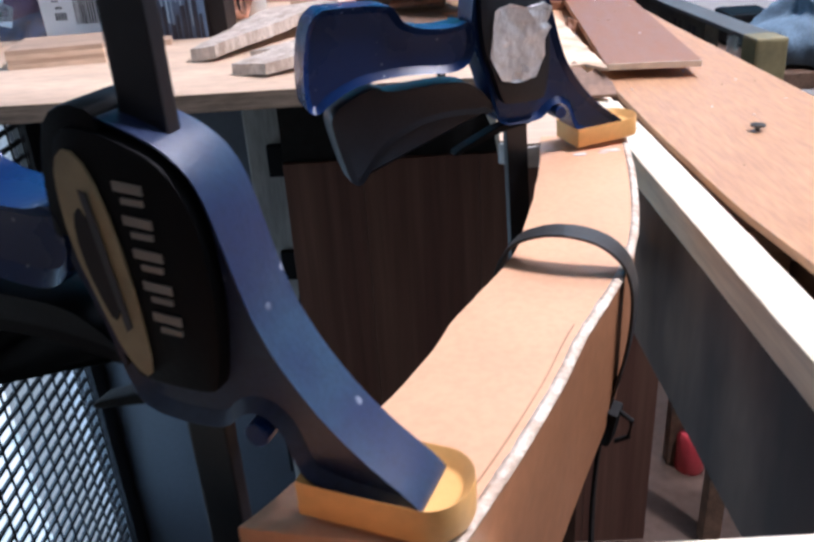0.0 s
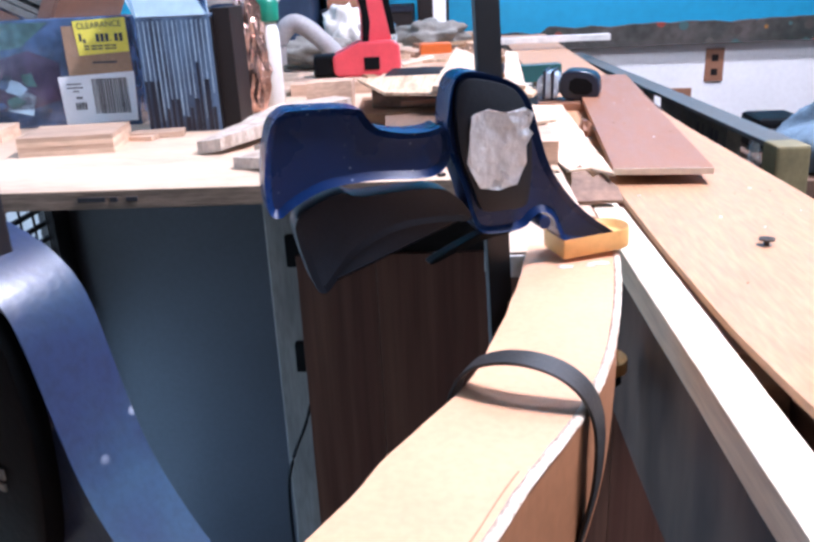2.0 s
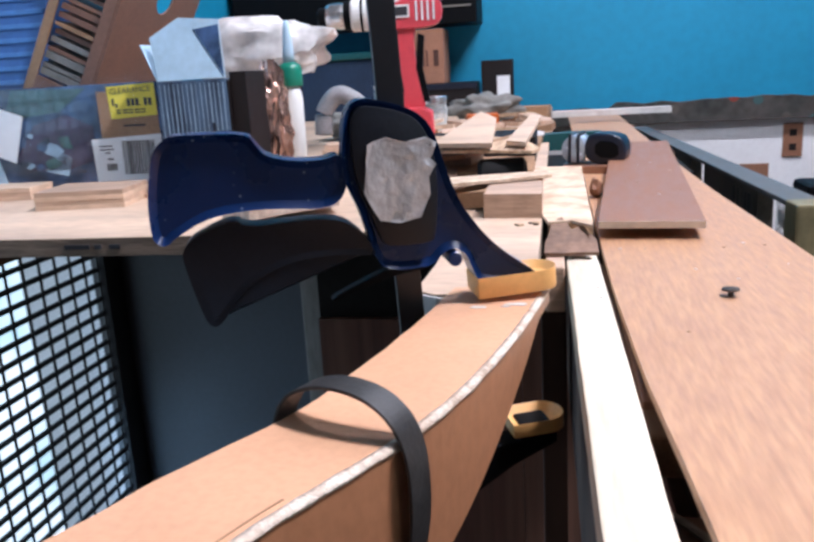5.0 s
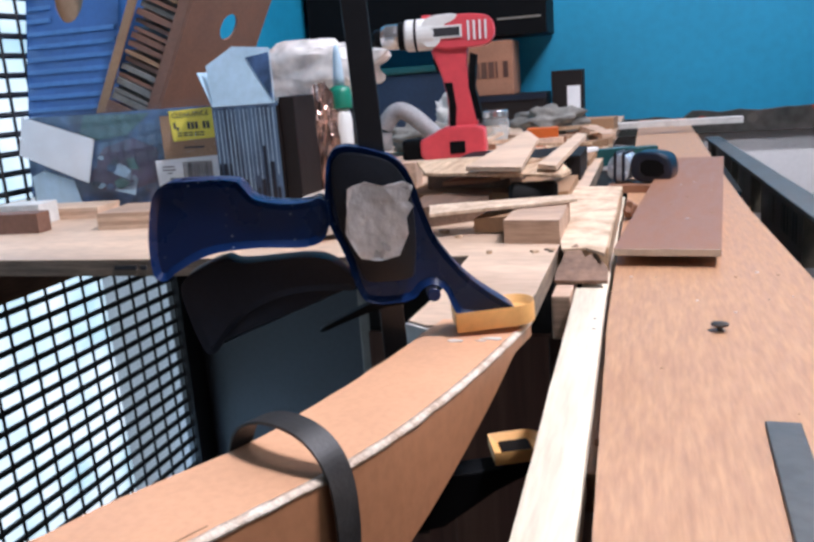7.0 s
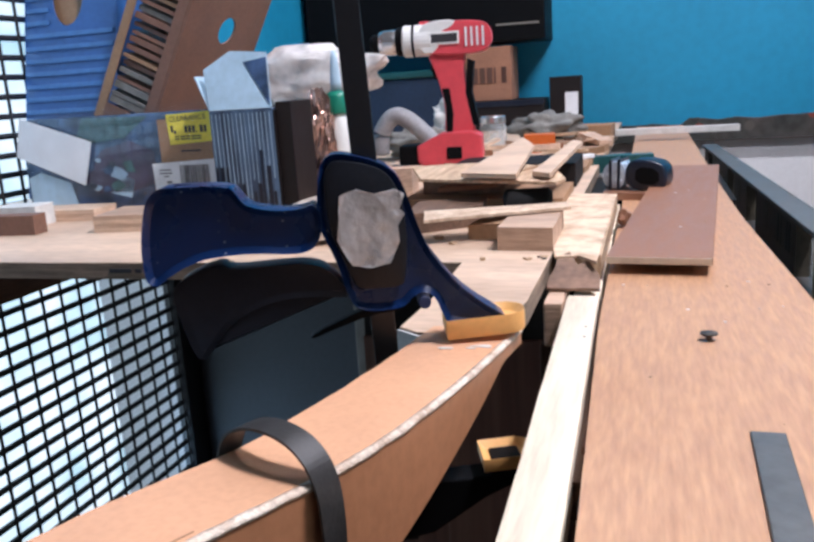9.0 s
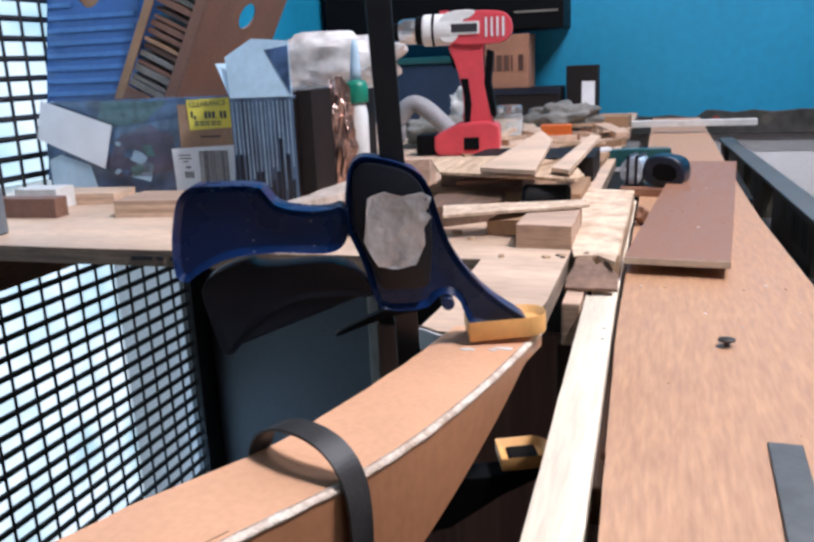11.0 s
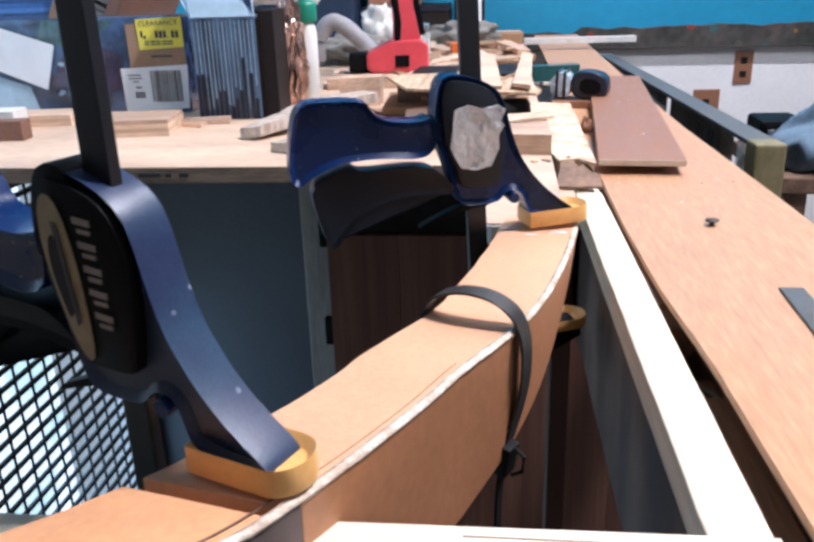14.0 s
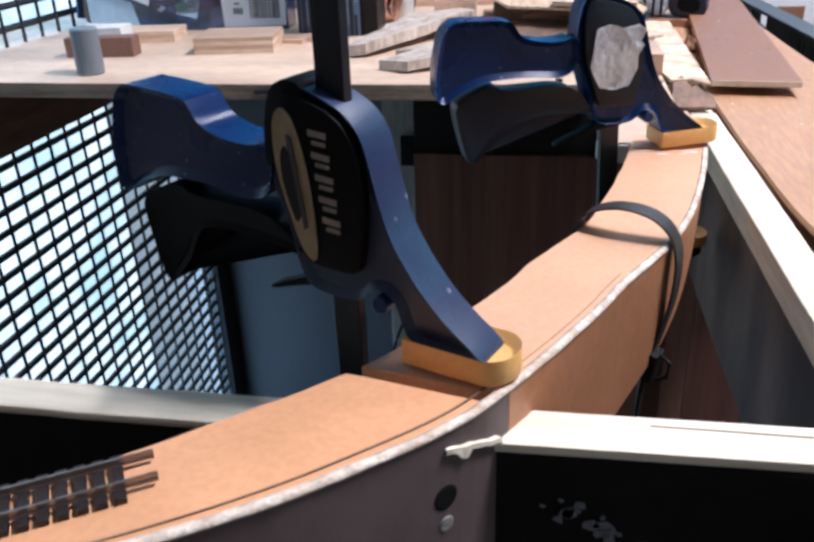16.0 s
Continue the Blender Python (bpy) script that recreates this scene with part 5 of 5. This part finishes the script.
SHEETS = [
    ("thin_sheet", "thin pale lath propped on blocks", [(0.040, 1.088), (0.211, 1.138), (0.218, 1.104), (0.055, 1.030)], 0.027, 0.0035, M_CURL, 0.0007, (0, 0.02)),
    ("wood_offcut", "flat greyish-brown board across the heap", [(-0.055, 1.375), (0.087, 1.388), (0.176, 1.312), (0.203, 1.20), (0.194, 1.166), (0.0, 1.225)], 0.050, 0.004, M_TORN, 0.0009, (0, 0.02)),
    ("wood_offcut", "pale lath lying up on the heap", [(0.160, 1.20), (0.182, 1.55), (0.200, 1.52), (0.186, 1.175)], 0.0585, 0.006, M_PLY, 0.0006, (0.02, 0.03)),
    ("wood_offcut", "pale wedge-shaped board on top of the heap", [(0.066, 1.19), (0.098, 1.545), (0.132, 1.43), (0.145, 1.158)], 0.0600, 0.006, M_PLY, 0.0009, (0.02, 0.05)),
    ("wood_offcut", "red-brown strip in the heap of offcuts", [(0.02, 1.24), (0.10, 1.26), (0.13, 1.38), (0.04, 1.36)], 0.034, 0.006, M_PLANK, 0.003, (0.05, 0)),
    ("wood_offcut", "splintered brown stick in the heap", [(0.12, 1.27), (0.126, 1.26), (0.175, 1.36), (0.165, 1.37)], 0.048, 0.007, M_CARTON, 0.001, (0.1, 0)),
    ("wood_offcut", "orange-brown wedge under the thin sheet", [(0.10, 1.065), (0.15, 1.05), (0.16, 1.12), (0.11, 1.13)], 0.0, 0.018, M_CARTON, 0.002, (0.1, 0)),
    ("wood_offcut", "grey-brown ply block under the thin lath", [(0.146, 1.005), (0.208, 0.998), (0.207, 1.125), (0.148, 1.12)], 0.0, 0.026, M_SCRAP, 0.001, (0, 0)),
    ("wood_offcut", "dark block under the heap", [(0.01, 1.09), (0.10, 1.16), (0.09, 1.24), (0.0, 1.21)], 0.0, 0.026, M_DARKWOOD, 0.001, (0, 0)),
    ("wood_offcut", "brown board at the base of the heap", [(-0.05, 1.30), (0.19, 1.29), (0.19, 1.46), (-0.06, 1.48)], 0.0, 0.014, M_CARTON, 0.003, (0, 0)),
    ("wood_offcut", "offcut in the middle of the heap", [(-0.03, 1.345), (0.10, 1.335), (0.11, 1.44), (-0.04, 1.45)], 0.016, 0.030, M_DARKWOOD, 0.003, (0, 0)),
    ("wood_offcut", "dark block at the back of the heap", [(-0.03, 1.50), (0.19, 1.50), (0.19, 1.66), (-0.02, 1.66)], 0.0, 0.040, M_DARKCARD, 0.003, (0, 0)),
    ("wood_offcut", "pale offcut by the bottle", [(-0.14, 1.40), (-0.07, 1.42), (-0.07, 1.46), (-0.14, 1.45)], 0.0, 0.05, M_SCRAP, 0.001, (0, 0)),
    ("wood_offcut", "long pale lath across the heap", [(0.07, 1.70), (0.20, 1.83), (0.19, 1.85), (0.06, 1.73)], 0.012, 0.007, M_FOAM, 0.002, (0.03, 0)),
    ("wood_offcut", "thin brown sheet under the lath", [(0.0, 1.70), (0.19, 1.69), (0.20, 1.92), (0.02, 1.95)], 0.0, 0.010, M_CARTON, 0.005, (0, 0)),
    ("bark_slab", "long splintered slab of weathered wood", [(-0.235, 1.12), (-0.20, 1.105), (-0.13, 1.22), (-0.06, 1.33), (-0.09, 1.37), (-0.16, 1.345), (-0.20, 1.24)], 0.0, 0.016, M_BARK, 0.006, (0.08, 0.03)),
    ("bark_slab", "short splintered wood piece", [(-0.165, 1.03), (-0.12, 1.0), (-0.03, 1.06), (-0.05, 1.115), (-0.11, 1.10)], 0.0, 0.013, M_BARK, 0.007, (0.05, 0.05)),
    ("bark_slab", "short splintered wood piece", [(-0.15, 1.075), (-0.09, 1.09), (-0.05, 1.14), (-0.10, 1.15)], 0.0, 0.016, M_BARK, 0.006, (0, 0)),
]
for k, (nm, lb, outline, z, th, mtl, wp, tl) in enumerate(SHEETS):
    sheet(nm, lb, outline, PLY_Z + z, th, mtl, k + 3, wp, 0.003 if mtl is M_BARK else 0.0006, tl)
rng = random.Random(14)
for k in range(30):
    x, y = rng.uniform(-0.08, 0.19), rng.uniform(1.66, 2.4)
    a, ln, w = rng.uniform(-1.2, 1.2), rng.uniform(0.03, 0.08), rng.uniform(0.008, 0.02)
    ca, sa = math.cos(a), math.sin(a)
    o = [(x + ca * u * ln - sa * v * w, y + sa * u * ln + ca * v * w) for u, v in ((-1, -1), (0.8, -0.7), (1, 0.9), (-0.7, 1))]
    sheet("wood_offcut", "pale wood offcut in the heap on the bench", o, PLY_Z + rng.choice((0, 0, 0.01, 0.02)), rng.uniform(0.004, 0.016), rng.choice((M_SCRAP, M_SCRAP, M_TORN, M_PLY, M_PLANK, M_CARTON)), k + 40, 0.003, 0.002, (rng.uniform(-0.15, 0.15), rng.uniform(-0.15, 0.15)))
for k in range(22):
    x, y = rng.uniform(0.02, 0.205), rng.uniform(0.95, 1.12)
    a, r = rng.uniform(0, 6.3), rng.uniform(0.002, 0.006)
    o = [(x + math.cos(a + q) * r * rng.uniform(0.6, 1.6), y + math.sin(a + q) * r) for q in (0, 1.7, 3.0, 4.6)]
    sheet("wood_chip", "small dark chip of wood on the plywood", o, PLY_Z, rng.uniform(0.001, 0.004), rng.choice((M_TORN, M_CARTON, M_DARKCARD)), k + 90, 0.0005, 0.0, (0, 0), "wood chip", "chips on the plywood")
sheet("torn_board", "torn pale ply layer along the bench edge", [(0.2150, 0.958), (0.238, 0.962), (0.2580, 0.935), (0.2595, 1.2), (0.2605, 1.40), (0.19, 1.41), (0.176, 1.30), (0.186, 1.16), (0.204, 1.03)], 0.9205, 0.003, M_TORNPALE, 201, 0.0, 0.0009, (0, 0), "torn board", "")
sheet("torn_piece", "broken brown ply layer at the torn board's end", [(0.211, 0.908), (0.2625, 0.908), (0.2615, 0.930), (0.249, 0.957), (0.238, 0.948), (0.228, 0.972), (0.217, 0.960)], 0.8995, 0.003, M_TORNBROWN, 203, 0.001, 0.0016, (0, 0.36))
part("knot_hole", turned(prism([(0.004 * math.cos(q) * 1.8, 0.003 * math.sin(q)) for q in (0, 0.9, 1.8, 2.7, 3.6, 4.5, 5.4)], 0.0034, 0.0040, "z"), pose(-0.018, 0.0, 0.0, 19.8)), M_INK, bpy.data.objects["torn_piece"])
slab("torn_packing", "raw packing strip under the torn board", 0.237, 1.20, 0.8935, 0.046, 0.44, 0.0265, 0, M_TORN, "timber", (0, 0), 0.0006, 24)
ob = part("plug", turned(lathe([(0.016, -0.032), (0.0215, -0.027), (0.0215, 0.027), (0.016, 0.032)]), pose(0, 0, 0.0215, 0, 90, 6)), M_BLACKPAINT, smooth=40)
ob.matrix_world = pose(0.154, 1.195, PLY_Z)
tagged(ob, "black rubber cylinder among the offcuts", "rubber plug")
ob = part("bent_hose", tube(spline([(-0.305, 1.98, 0.944), (-0.300, 1.98, 0.995), (-0.268, 1.98, 1.032), (-0.235, 1.985, 1.022), (-0.195, 1.99, 0.985), (-0.160, 1.995, 0.946)], 6), 0.0205, 14), M_HOSE, smooth=True)
tagged(ob, "pale grey bent hose standing in an arch behind the drill", "hose")
ob = part("rag", crumple((0.10, 0.06, 0.035), 4, 0.5, 4), M_RAG, smooth=True)
ob.matrix_world = pose(-0.24, 2.12, PLY_Z)
tagged(ob, "crumpled grey rag behind the drill", "rag")
ob = part("tissue", crumple((0.045, 0.04, 0.06), 9, 0.5, 4), M_TISSUE, smooth=True)
ob.matrix_world = pose(-0.185, 2.22, PLY_Z + 0.012)
tagged(ob, "crumpled white tissue behind the drill", "tissue")
ob = part("work_glove", crumple((0.085, 0.07, 0.035), 12, 0.6, 4), M_RAG, smooth=True)
ob.matrix_world = pose(0.03, 2.5, PLY_Z)
tagged(ob, "grey-green crumpled cloth near the wall", "cloth")
jr = thing("glass_jar", pose(-0.088, 2.27, PLY_Z), "small clear glass jar with a metal lid", "jar")
part("glass", lathe([(0.032, 0), (0.036, 0.004), (0.036, 0.058), (0.031, 0.070)]), M_GLASS, jr, smooth=True)
part("lid", lathe([(0.033, 0.071), (0.034, 0.072), (0.034, 0.086), (0.031, 0.089), (0.001, 0.089)]), M_CHROME, jr, "bright metal lid")
slab("orange_tool", "orange plastic tool among the offcuts", 0.046, 2.17, PLY_Z, 0.075, 0.05, 0.044, 8, M_ORANGE, "tool", seed=30)
slab("tan_block", "tan wooden block near the wall", 0.14, 2.6, PLY_Z, 0.13, 0.10, 0.035, -5, M_CARTON, "wood block", seed=31)
slab("white_batten", "white painted batten near the wall", 0.38, 2.62, PLY_Z - 0.002, 0.34, 0.03, 0.018, 3, M_TISSUE, "batten", seed=32)
slab("teal_tool", "teal plastic tool on the bench", 0.25, 1.86, PLY_Z - 0.018, 0.13, 0.03, 0.035, 12, M_TEAL, "tool", seed=33)

# ---- on the right-hand board ----
slab("brown_plank", "brown laminate plank lying on the bench board", 0.350, 1.384, BENCH_Z + 0.0110, 0.105, 0.82, 0.008, -4.6, M_PLANK, "plank", (0, 0), 0.0002, 40)
slab("thin_shim", "short shim under the plank", 0.36, 1.50, BENCH_Z, 0.06, 0.5, 0.0105, -4.6, M_DARKWOOD, "shim", (0, 0), 0.0004, 41)
part("cut_end", turned(box(-0.0520, 0.0520, -0.0012, 0.0, 0.0006, 0.0076), pose(0.350, 1.384, BENCH_Z + 0.0110, 0, 0, -4.6) @ pose(0, -0.4105, 0)), M_PLANKEDGE, bpy.data.objects["brown_plank"], "pale cut end").matrix_parent_inverse = bpy.data.objects["brown_plank"].matrix_world.inverted()
tm = thing("tape_measure", pose(0.287, 1.53, BENCH_Z + 0.0125, 0, 0, -14), "dark blue tape measure with bright metal bands, on a wood scrap", "tape measure")
part("case", prism(smoothed([(-0.012, 0), (0.052, 0), (0.056, 0.022), (0.048, 0.046), (0.010, 0.052), (-0.012, 0.046)], 2), -0.026, 0.026), M_NAVY, tm, "dark navy case", bevel=0.005, segs=3, smooth=45)
part("side_shell", prism(smoothed([(-0.050, 0.004), (-0.0125, 0.001), (-0.0125, 0.045), (-0.034, 0.050), (-0.052, 0.034)], 2), -0.024, 0.024), M_BANDS, tm, "bright bluish metal shell", bevel=0.004, smooth=45)
for x in (-0.040, -0.026):
    part("shell_band", prism([(x, 0.002), (x + 0.005, 0.002), (x + 0.006, 0.0515), (x + 0.001, 0.050)], -0.0255, 0.0255), M_NAVY, tm, bevel=0.001)
part("face_label", prism(smoothed([(0.004, 0.012), (0.044, 0.010), (0.042, 0.036), (0.006, 0.040)]), -0.0275, -0.0264), M_BLACK, tm)
sheet("wood_offcut", "thin brown scrap under the tape measure", [(0.235, 1.49), (0.335, 1.47), (0.345, 1.56), (0.24, 1.57)], BENCH_Z, 0.012, M_PLANK, 301, 0.0, 0.002)
ob = part("curled_shaving", crumple((0.008, 0.016, 0.013), 5, 0.5, 2), M_PLANK)
ob.matrix_world = pose(0.276, 1.25, BENCH_Z)
tagged(ob, "small orange-brown curl beside the plank", "shaving")
sc = thing("wing_screw", pose(0.353, 0.765, BENCH_Z, 0, 0, 20), "small dark screw standing in the board", "screw")
part("shank", lathe([(0.0022, 0), (0.0022, 0.0034)], 10), M_SCREW, sc)
part("head", lathe([(0.003, 0.0034), (0.0066, 0.0045), (0.0066, 0.006), (0.002, 0.007)], 14), M_SCREW, sc)
slab("steel_blade", "flat grey steel strip lying on the board", 0.370, 0.438, BENCH_Z + 0.0005, 0.019, 0.31, 0.0018, -1.5, M_BLADE, "steel strip", (0, 0), 0.0002, 42)
for x, y in ((0.2565, 0.803), (0.2575, 0.775)):
    ob = part("nail", lathe([(0.0016, 0), (0.0016, 0.0012)], 10), M_SCREW)
    ob.matrix_world = pose(x, y, 0.8955)
    tagged(ob, "dark nail head in the pale rail", "nail", "nails in the rail")

board("ledge_batten", "brown batten under the bench board's edge", 0.2700, 0.2985, 0.58, 1.5, 0.862, 0.8915, M_HOLDER, seed=51)
board("ledge_batten", "dark sunken batten under the bench board's edge", 0.2655, 0.2985, 0.20, 0.502, 0.835, 0.866, M_DARKWOOD, seed=52)
ob = part("wire_offcut", tube(spline([(0.267, 0.500, 0.8705), (0.276, 0.492, 0.871), (0.285, 0.480, 0.8705), (0.292, 0.470, 0.869), (0.289, 0.462, 0.868), (0.281, 0.466, 0.868)], 5), 0.0022, 7), M_RAG, None)
tagged(ob, "short pale wire end lying on the sunken batten", "wire")
rng = random.Random(77)
for k in range(26):
    on = k % 3 == 0
    x, y = (rng.uniform(0.31, 0.39), rng.uniform(1.02, 1.5)) if on else (rng.uniform(0.28, 0.44), rng.uniform(0.55, 0.95))
    a, r = rng.uniform(0, 6.3), rng.uniform(0.0004, 0.0015)
    o = [(x + math.cos(a + q) * r * rng.uniform(0.6, 2.0), y + math.sin(a + q) * r) for q in (0, 1.7, 3.0, 4.6)]
    sheet("sawdust_chip", "pale sawdust chip on the brown board", o, BENCH_Z + (0.0191 if on else 0.0), 0.0006, rng.choice((M_TORN, M_FOAM, M_PLANKEDGE)), k + 400, 0.0, 0.0, (0, 0), "sawdust chip", "chips on the brown board")
# spirit level on the outer rail, just beyond the board
SLOPE = -1.2
part("outer_rail", box(0.474, 0.545, 1.10, 3.1, 0.70, 0.7755), M_DARKWOOD, bench, "dark rail beyond the board").matrix_local = pose(0.503, 1.15, 0.80, SLOPE, 0, 1.4) @ pose(-0.503, -1.15, -0.7758)
lv = thing("spirit_level", pose(0.503, 1.15, 0.80, SLOPE, 0, 1.4), "long grey spirit level with cut-outs and a yellowed end, on edge", "spirit level")
LW, LH, LE = 0.042, 0.099, 1.68
part("top_flange", box(0.0, LW, 0.048, LE, LH - 0.007, LH), M_LEVEL, lv, "grey metal top edge", bevel=0.0015)
part("bottom_flange", box(0.0, LW, 0.048, LE, 0.0, 0.007), M_LEVEL, lv, bevel=0.0015)
WINS = [(0.070, 0.215), (0.600, 0.735), (0.935, 1.070), (1.43, 1.58)]
y = 0.048
for a, b in WINS + [(LE, LE)]:
    part("web", box(0.010, LW - 0.010, y, a, 0.0072, LH - 0.0072), M_LEVELWEB, lv, "dull olive-grey web")
    y = b
for a, b in WINS[:1]:
    part("vial", turned(lathe([(0.007, 0), (0.0085, 0.002), (0.0085, 0.062), (0.007, 0.064)], 16), pose(LW / 2, 0.130, 0.022)), M_GLASS, lv, "clear bubble vial", smooth=True)
part("end_block", box(-0.001, LW + 0.001, 0.0, 0.0475, 0.0, LH + 0.001), M_LEVELEND, lv, "yellowed end block", bevel=0.004)
for k in range(7):
    w = (0.006, 0.013, 0.009, 0.016, 0.007, 0.012, 0.010)[k]
    part("printed_mark", box(0.0092, 0.0098, 0.232 + k * 0.024, 0.232 + k * 0.024 + w, 0.034, 0.078), M_INK if k % 3 else M_DIMPRINT, lv, "worn printed mark")
for a in (0.46, 0.83, 1.20):
    part("clear_slot", box(0.0090, 0.0098, a, a + 0.05, 0.03, 0.08), M_DIMPRINT, lv)

# ---- on the foam sheet and the wall ----
for x, z, w, h in ((1.062, 0.757, 0.068, 0.122), (0.935, 0.60, 0.10, 0.15)):
    t = thing("outlet_plate", pose(x, 3.299, z), "brown outlet plate on the white lower wall", "outlet", "outlets on the wall")
    part("plate", box(-w / 2, w / 2, -0.006, 0, -h / 2, h / 2), M_PLANK, t, bevel=0.002)
    for s in (-1, 1):
        part("socket", box(-0.012, 0.012, -0.0075, -0.0062, s * 0.026 - 0.012, s * 0.026 + 0.012), M_DARKCARD, t)
st = thing("side_table", pose(0.92, 1.60, FLOOR_Z), "small dark wooden side table beyond the level", "table")
part("tabletop", box(-0.28, 0.06, -0.16, 0.18, 1.05, 1.08), M_DARKWOOD, st, bevel=0.003)
for sx in (-0.25, 0.03):
    for sy in (-0.13, 0.15):
        part("leg", box(sx - 0.02, sx + 0.02, sy - 0.02, sy + 0.02, 0, 1.0495), M_DARKWOOD, st, bevel=0.002)


def draped(size, seed):
    """A heap of cloth with long ridged folds."""
    bm = bmesh.new()
    bmesh.ops.create_icosphere(bm, subdivisions=5, radius=1)
    off = Vector((seed * 5.1, seed * 2.3, seed))
    for v in bm.verts:
        c = v.co.copy()
        ridge = 1 - abs(noise.noise(Vector((c.x * 1.6, c.y * 1.6, c.z * 0.7)) + off)) * 2
        fold = 1 - abs(noise.noise(Vector((c.x * 3.4, c.y * 3.4, c.z * 1.2)) + off)) * 2
        k = 0.78 + 0.24 * ridge + 0.10 * fold
        v.co = Vector((c.x * size[0], c.y * size[1], max(-0.35, c.z) * size[2])) * k
    low = min(v.co.z for v in bm.verts)
    for v in bm.verts:
        v.co.z -= low
    return bm


ob = part("work_cloth", draped((0.15, 0.12, 0.085), 21), M_DENIM, smooth=True)
ob.matrix_world = pose(0.80, 1.55, FLOOR_Z + 1.08)
tagged(ob, "crumpled blue-grey cloth on the side table", "cloth")
tb = thing("tool_case", pose(0.70, 1.69, FLOOR_Z + 1.08), "black tool case beside the cloth", "tool case")
part("body", box(-0.04, 0.05, -0.03, 0.08, 0, 0.062), M_BLACK, tb, bevel=0.01)
for x in (-0.02, 0.03):
    part("catch", box(x - 0.008, x + 0.008, -0.0365, -0.0305, 0.02, 0.045), M_CHROME, tb, bevel=0.002)


bm = box(0.0, 2.25, 3.262, 3.2995, 0.838, 0.918)
bmesh.ops.subdivide_edges(bm, edges=[e for e in bm.edges if abs(e.verts[0].co.x - e.verts[1].co.x) > 0.1], cuts=70)
for v in bm.verts:
    if v.co.z > 0.88:
        v.co.z += 0.016 * noise.noise(Vector((v.co.x * 2.4, 3, 0))) + 0.008 * noise.noise(Vector((v.co.x * 14, 7, 0))) - (0.02 if v.co.x < 0.42 else 0)
tagged(part("rough_ledge", bm, M_HEDGE), "dark rough ledge strip along the blue wall's foot", "ledge", kind="structure")
sh = thing("wall_shelf", pose(-0.5, 3.12, 1.225), "black shelf unit fixed to the blue wall", "shelf")
part("case", box(-0.42, 0.46, -0.06, 0.17, 0.0, 0.32), M_BLACK, sh, bevel=0.005)
for z in (0.055, 0.16):
    part("trim_line", box(0.29, 0.44, -0.0635, -0.0605, z, z + 0.006), M_LETTER, sh)
dk = thing("dark_crate", pose(-0.25, 3.03, PLY_Z), "dark crate under the card carton", "crate")
part("body", box(-0.11, 0.20, 0, 0.19, 0, 0.105), M_DARKCARD, dk, bevel=0.006)
part("rim", box(-0.115, 0.205, -0.005, -0.0005, 0.085, 0.104), M_NAVY, dk, bevel=0.001)
ct = thing("card_carton", pose(-0.25, 3.05, PLY_Z + 0.1055), "brown card carton with dark lettering bars", "carton")
part("body", box(-0.095, 0.09, 0, 0.16, 0, 0.185), mat("reddish_card", (0.36, 0.17, 0.10), 0.75, var=0.18, scale=10, fine=120), ct, bevel=0.003)
for k, w in enumerate((0.014, 0.02, 0.02, 0.02, 0.006, 0.018)):
    part("print_bar", box(-0.075 + k * 0.026, -0.075 + k * 0.026 + w, -0.0025, -0.0005, 0.06, 0.115), M_CABINET, ct)
bn = thing("dark_bin", pose(-0.60, 2.95, PLY_Z), "dark blue storage bin by the wall", "storage bin")
part("body", box(-0.25, 0.22, 0, 0.25, 0, 0.20), mat("dark_blue_bin", (0.012, 0.03, 0.07), 0.5), bn, bevel=0.01)
part("lid", box(-0.26, 0.23, -0.01, 0.26, 0.201, 0.225), M_TEAL, bn, bevel=0.006)
tn2 = thing("tin", pose(0.02, 3.1, PLY_Z), "dark brown tin with a white front", "tin")
part("body", box(-0.055, 0.055, 0, 0.09, 0, 0.175), M_DARKCARD, tn2, bevel=0.004)
part("label", box(0.0, 0.045, -0.004, -0.001, 0.01, 0.12), M_PAPER, tn2, "white label")
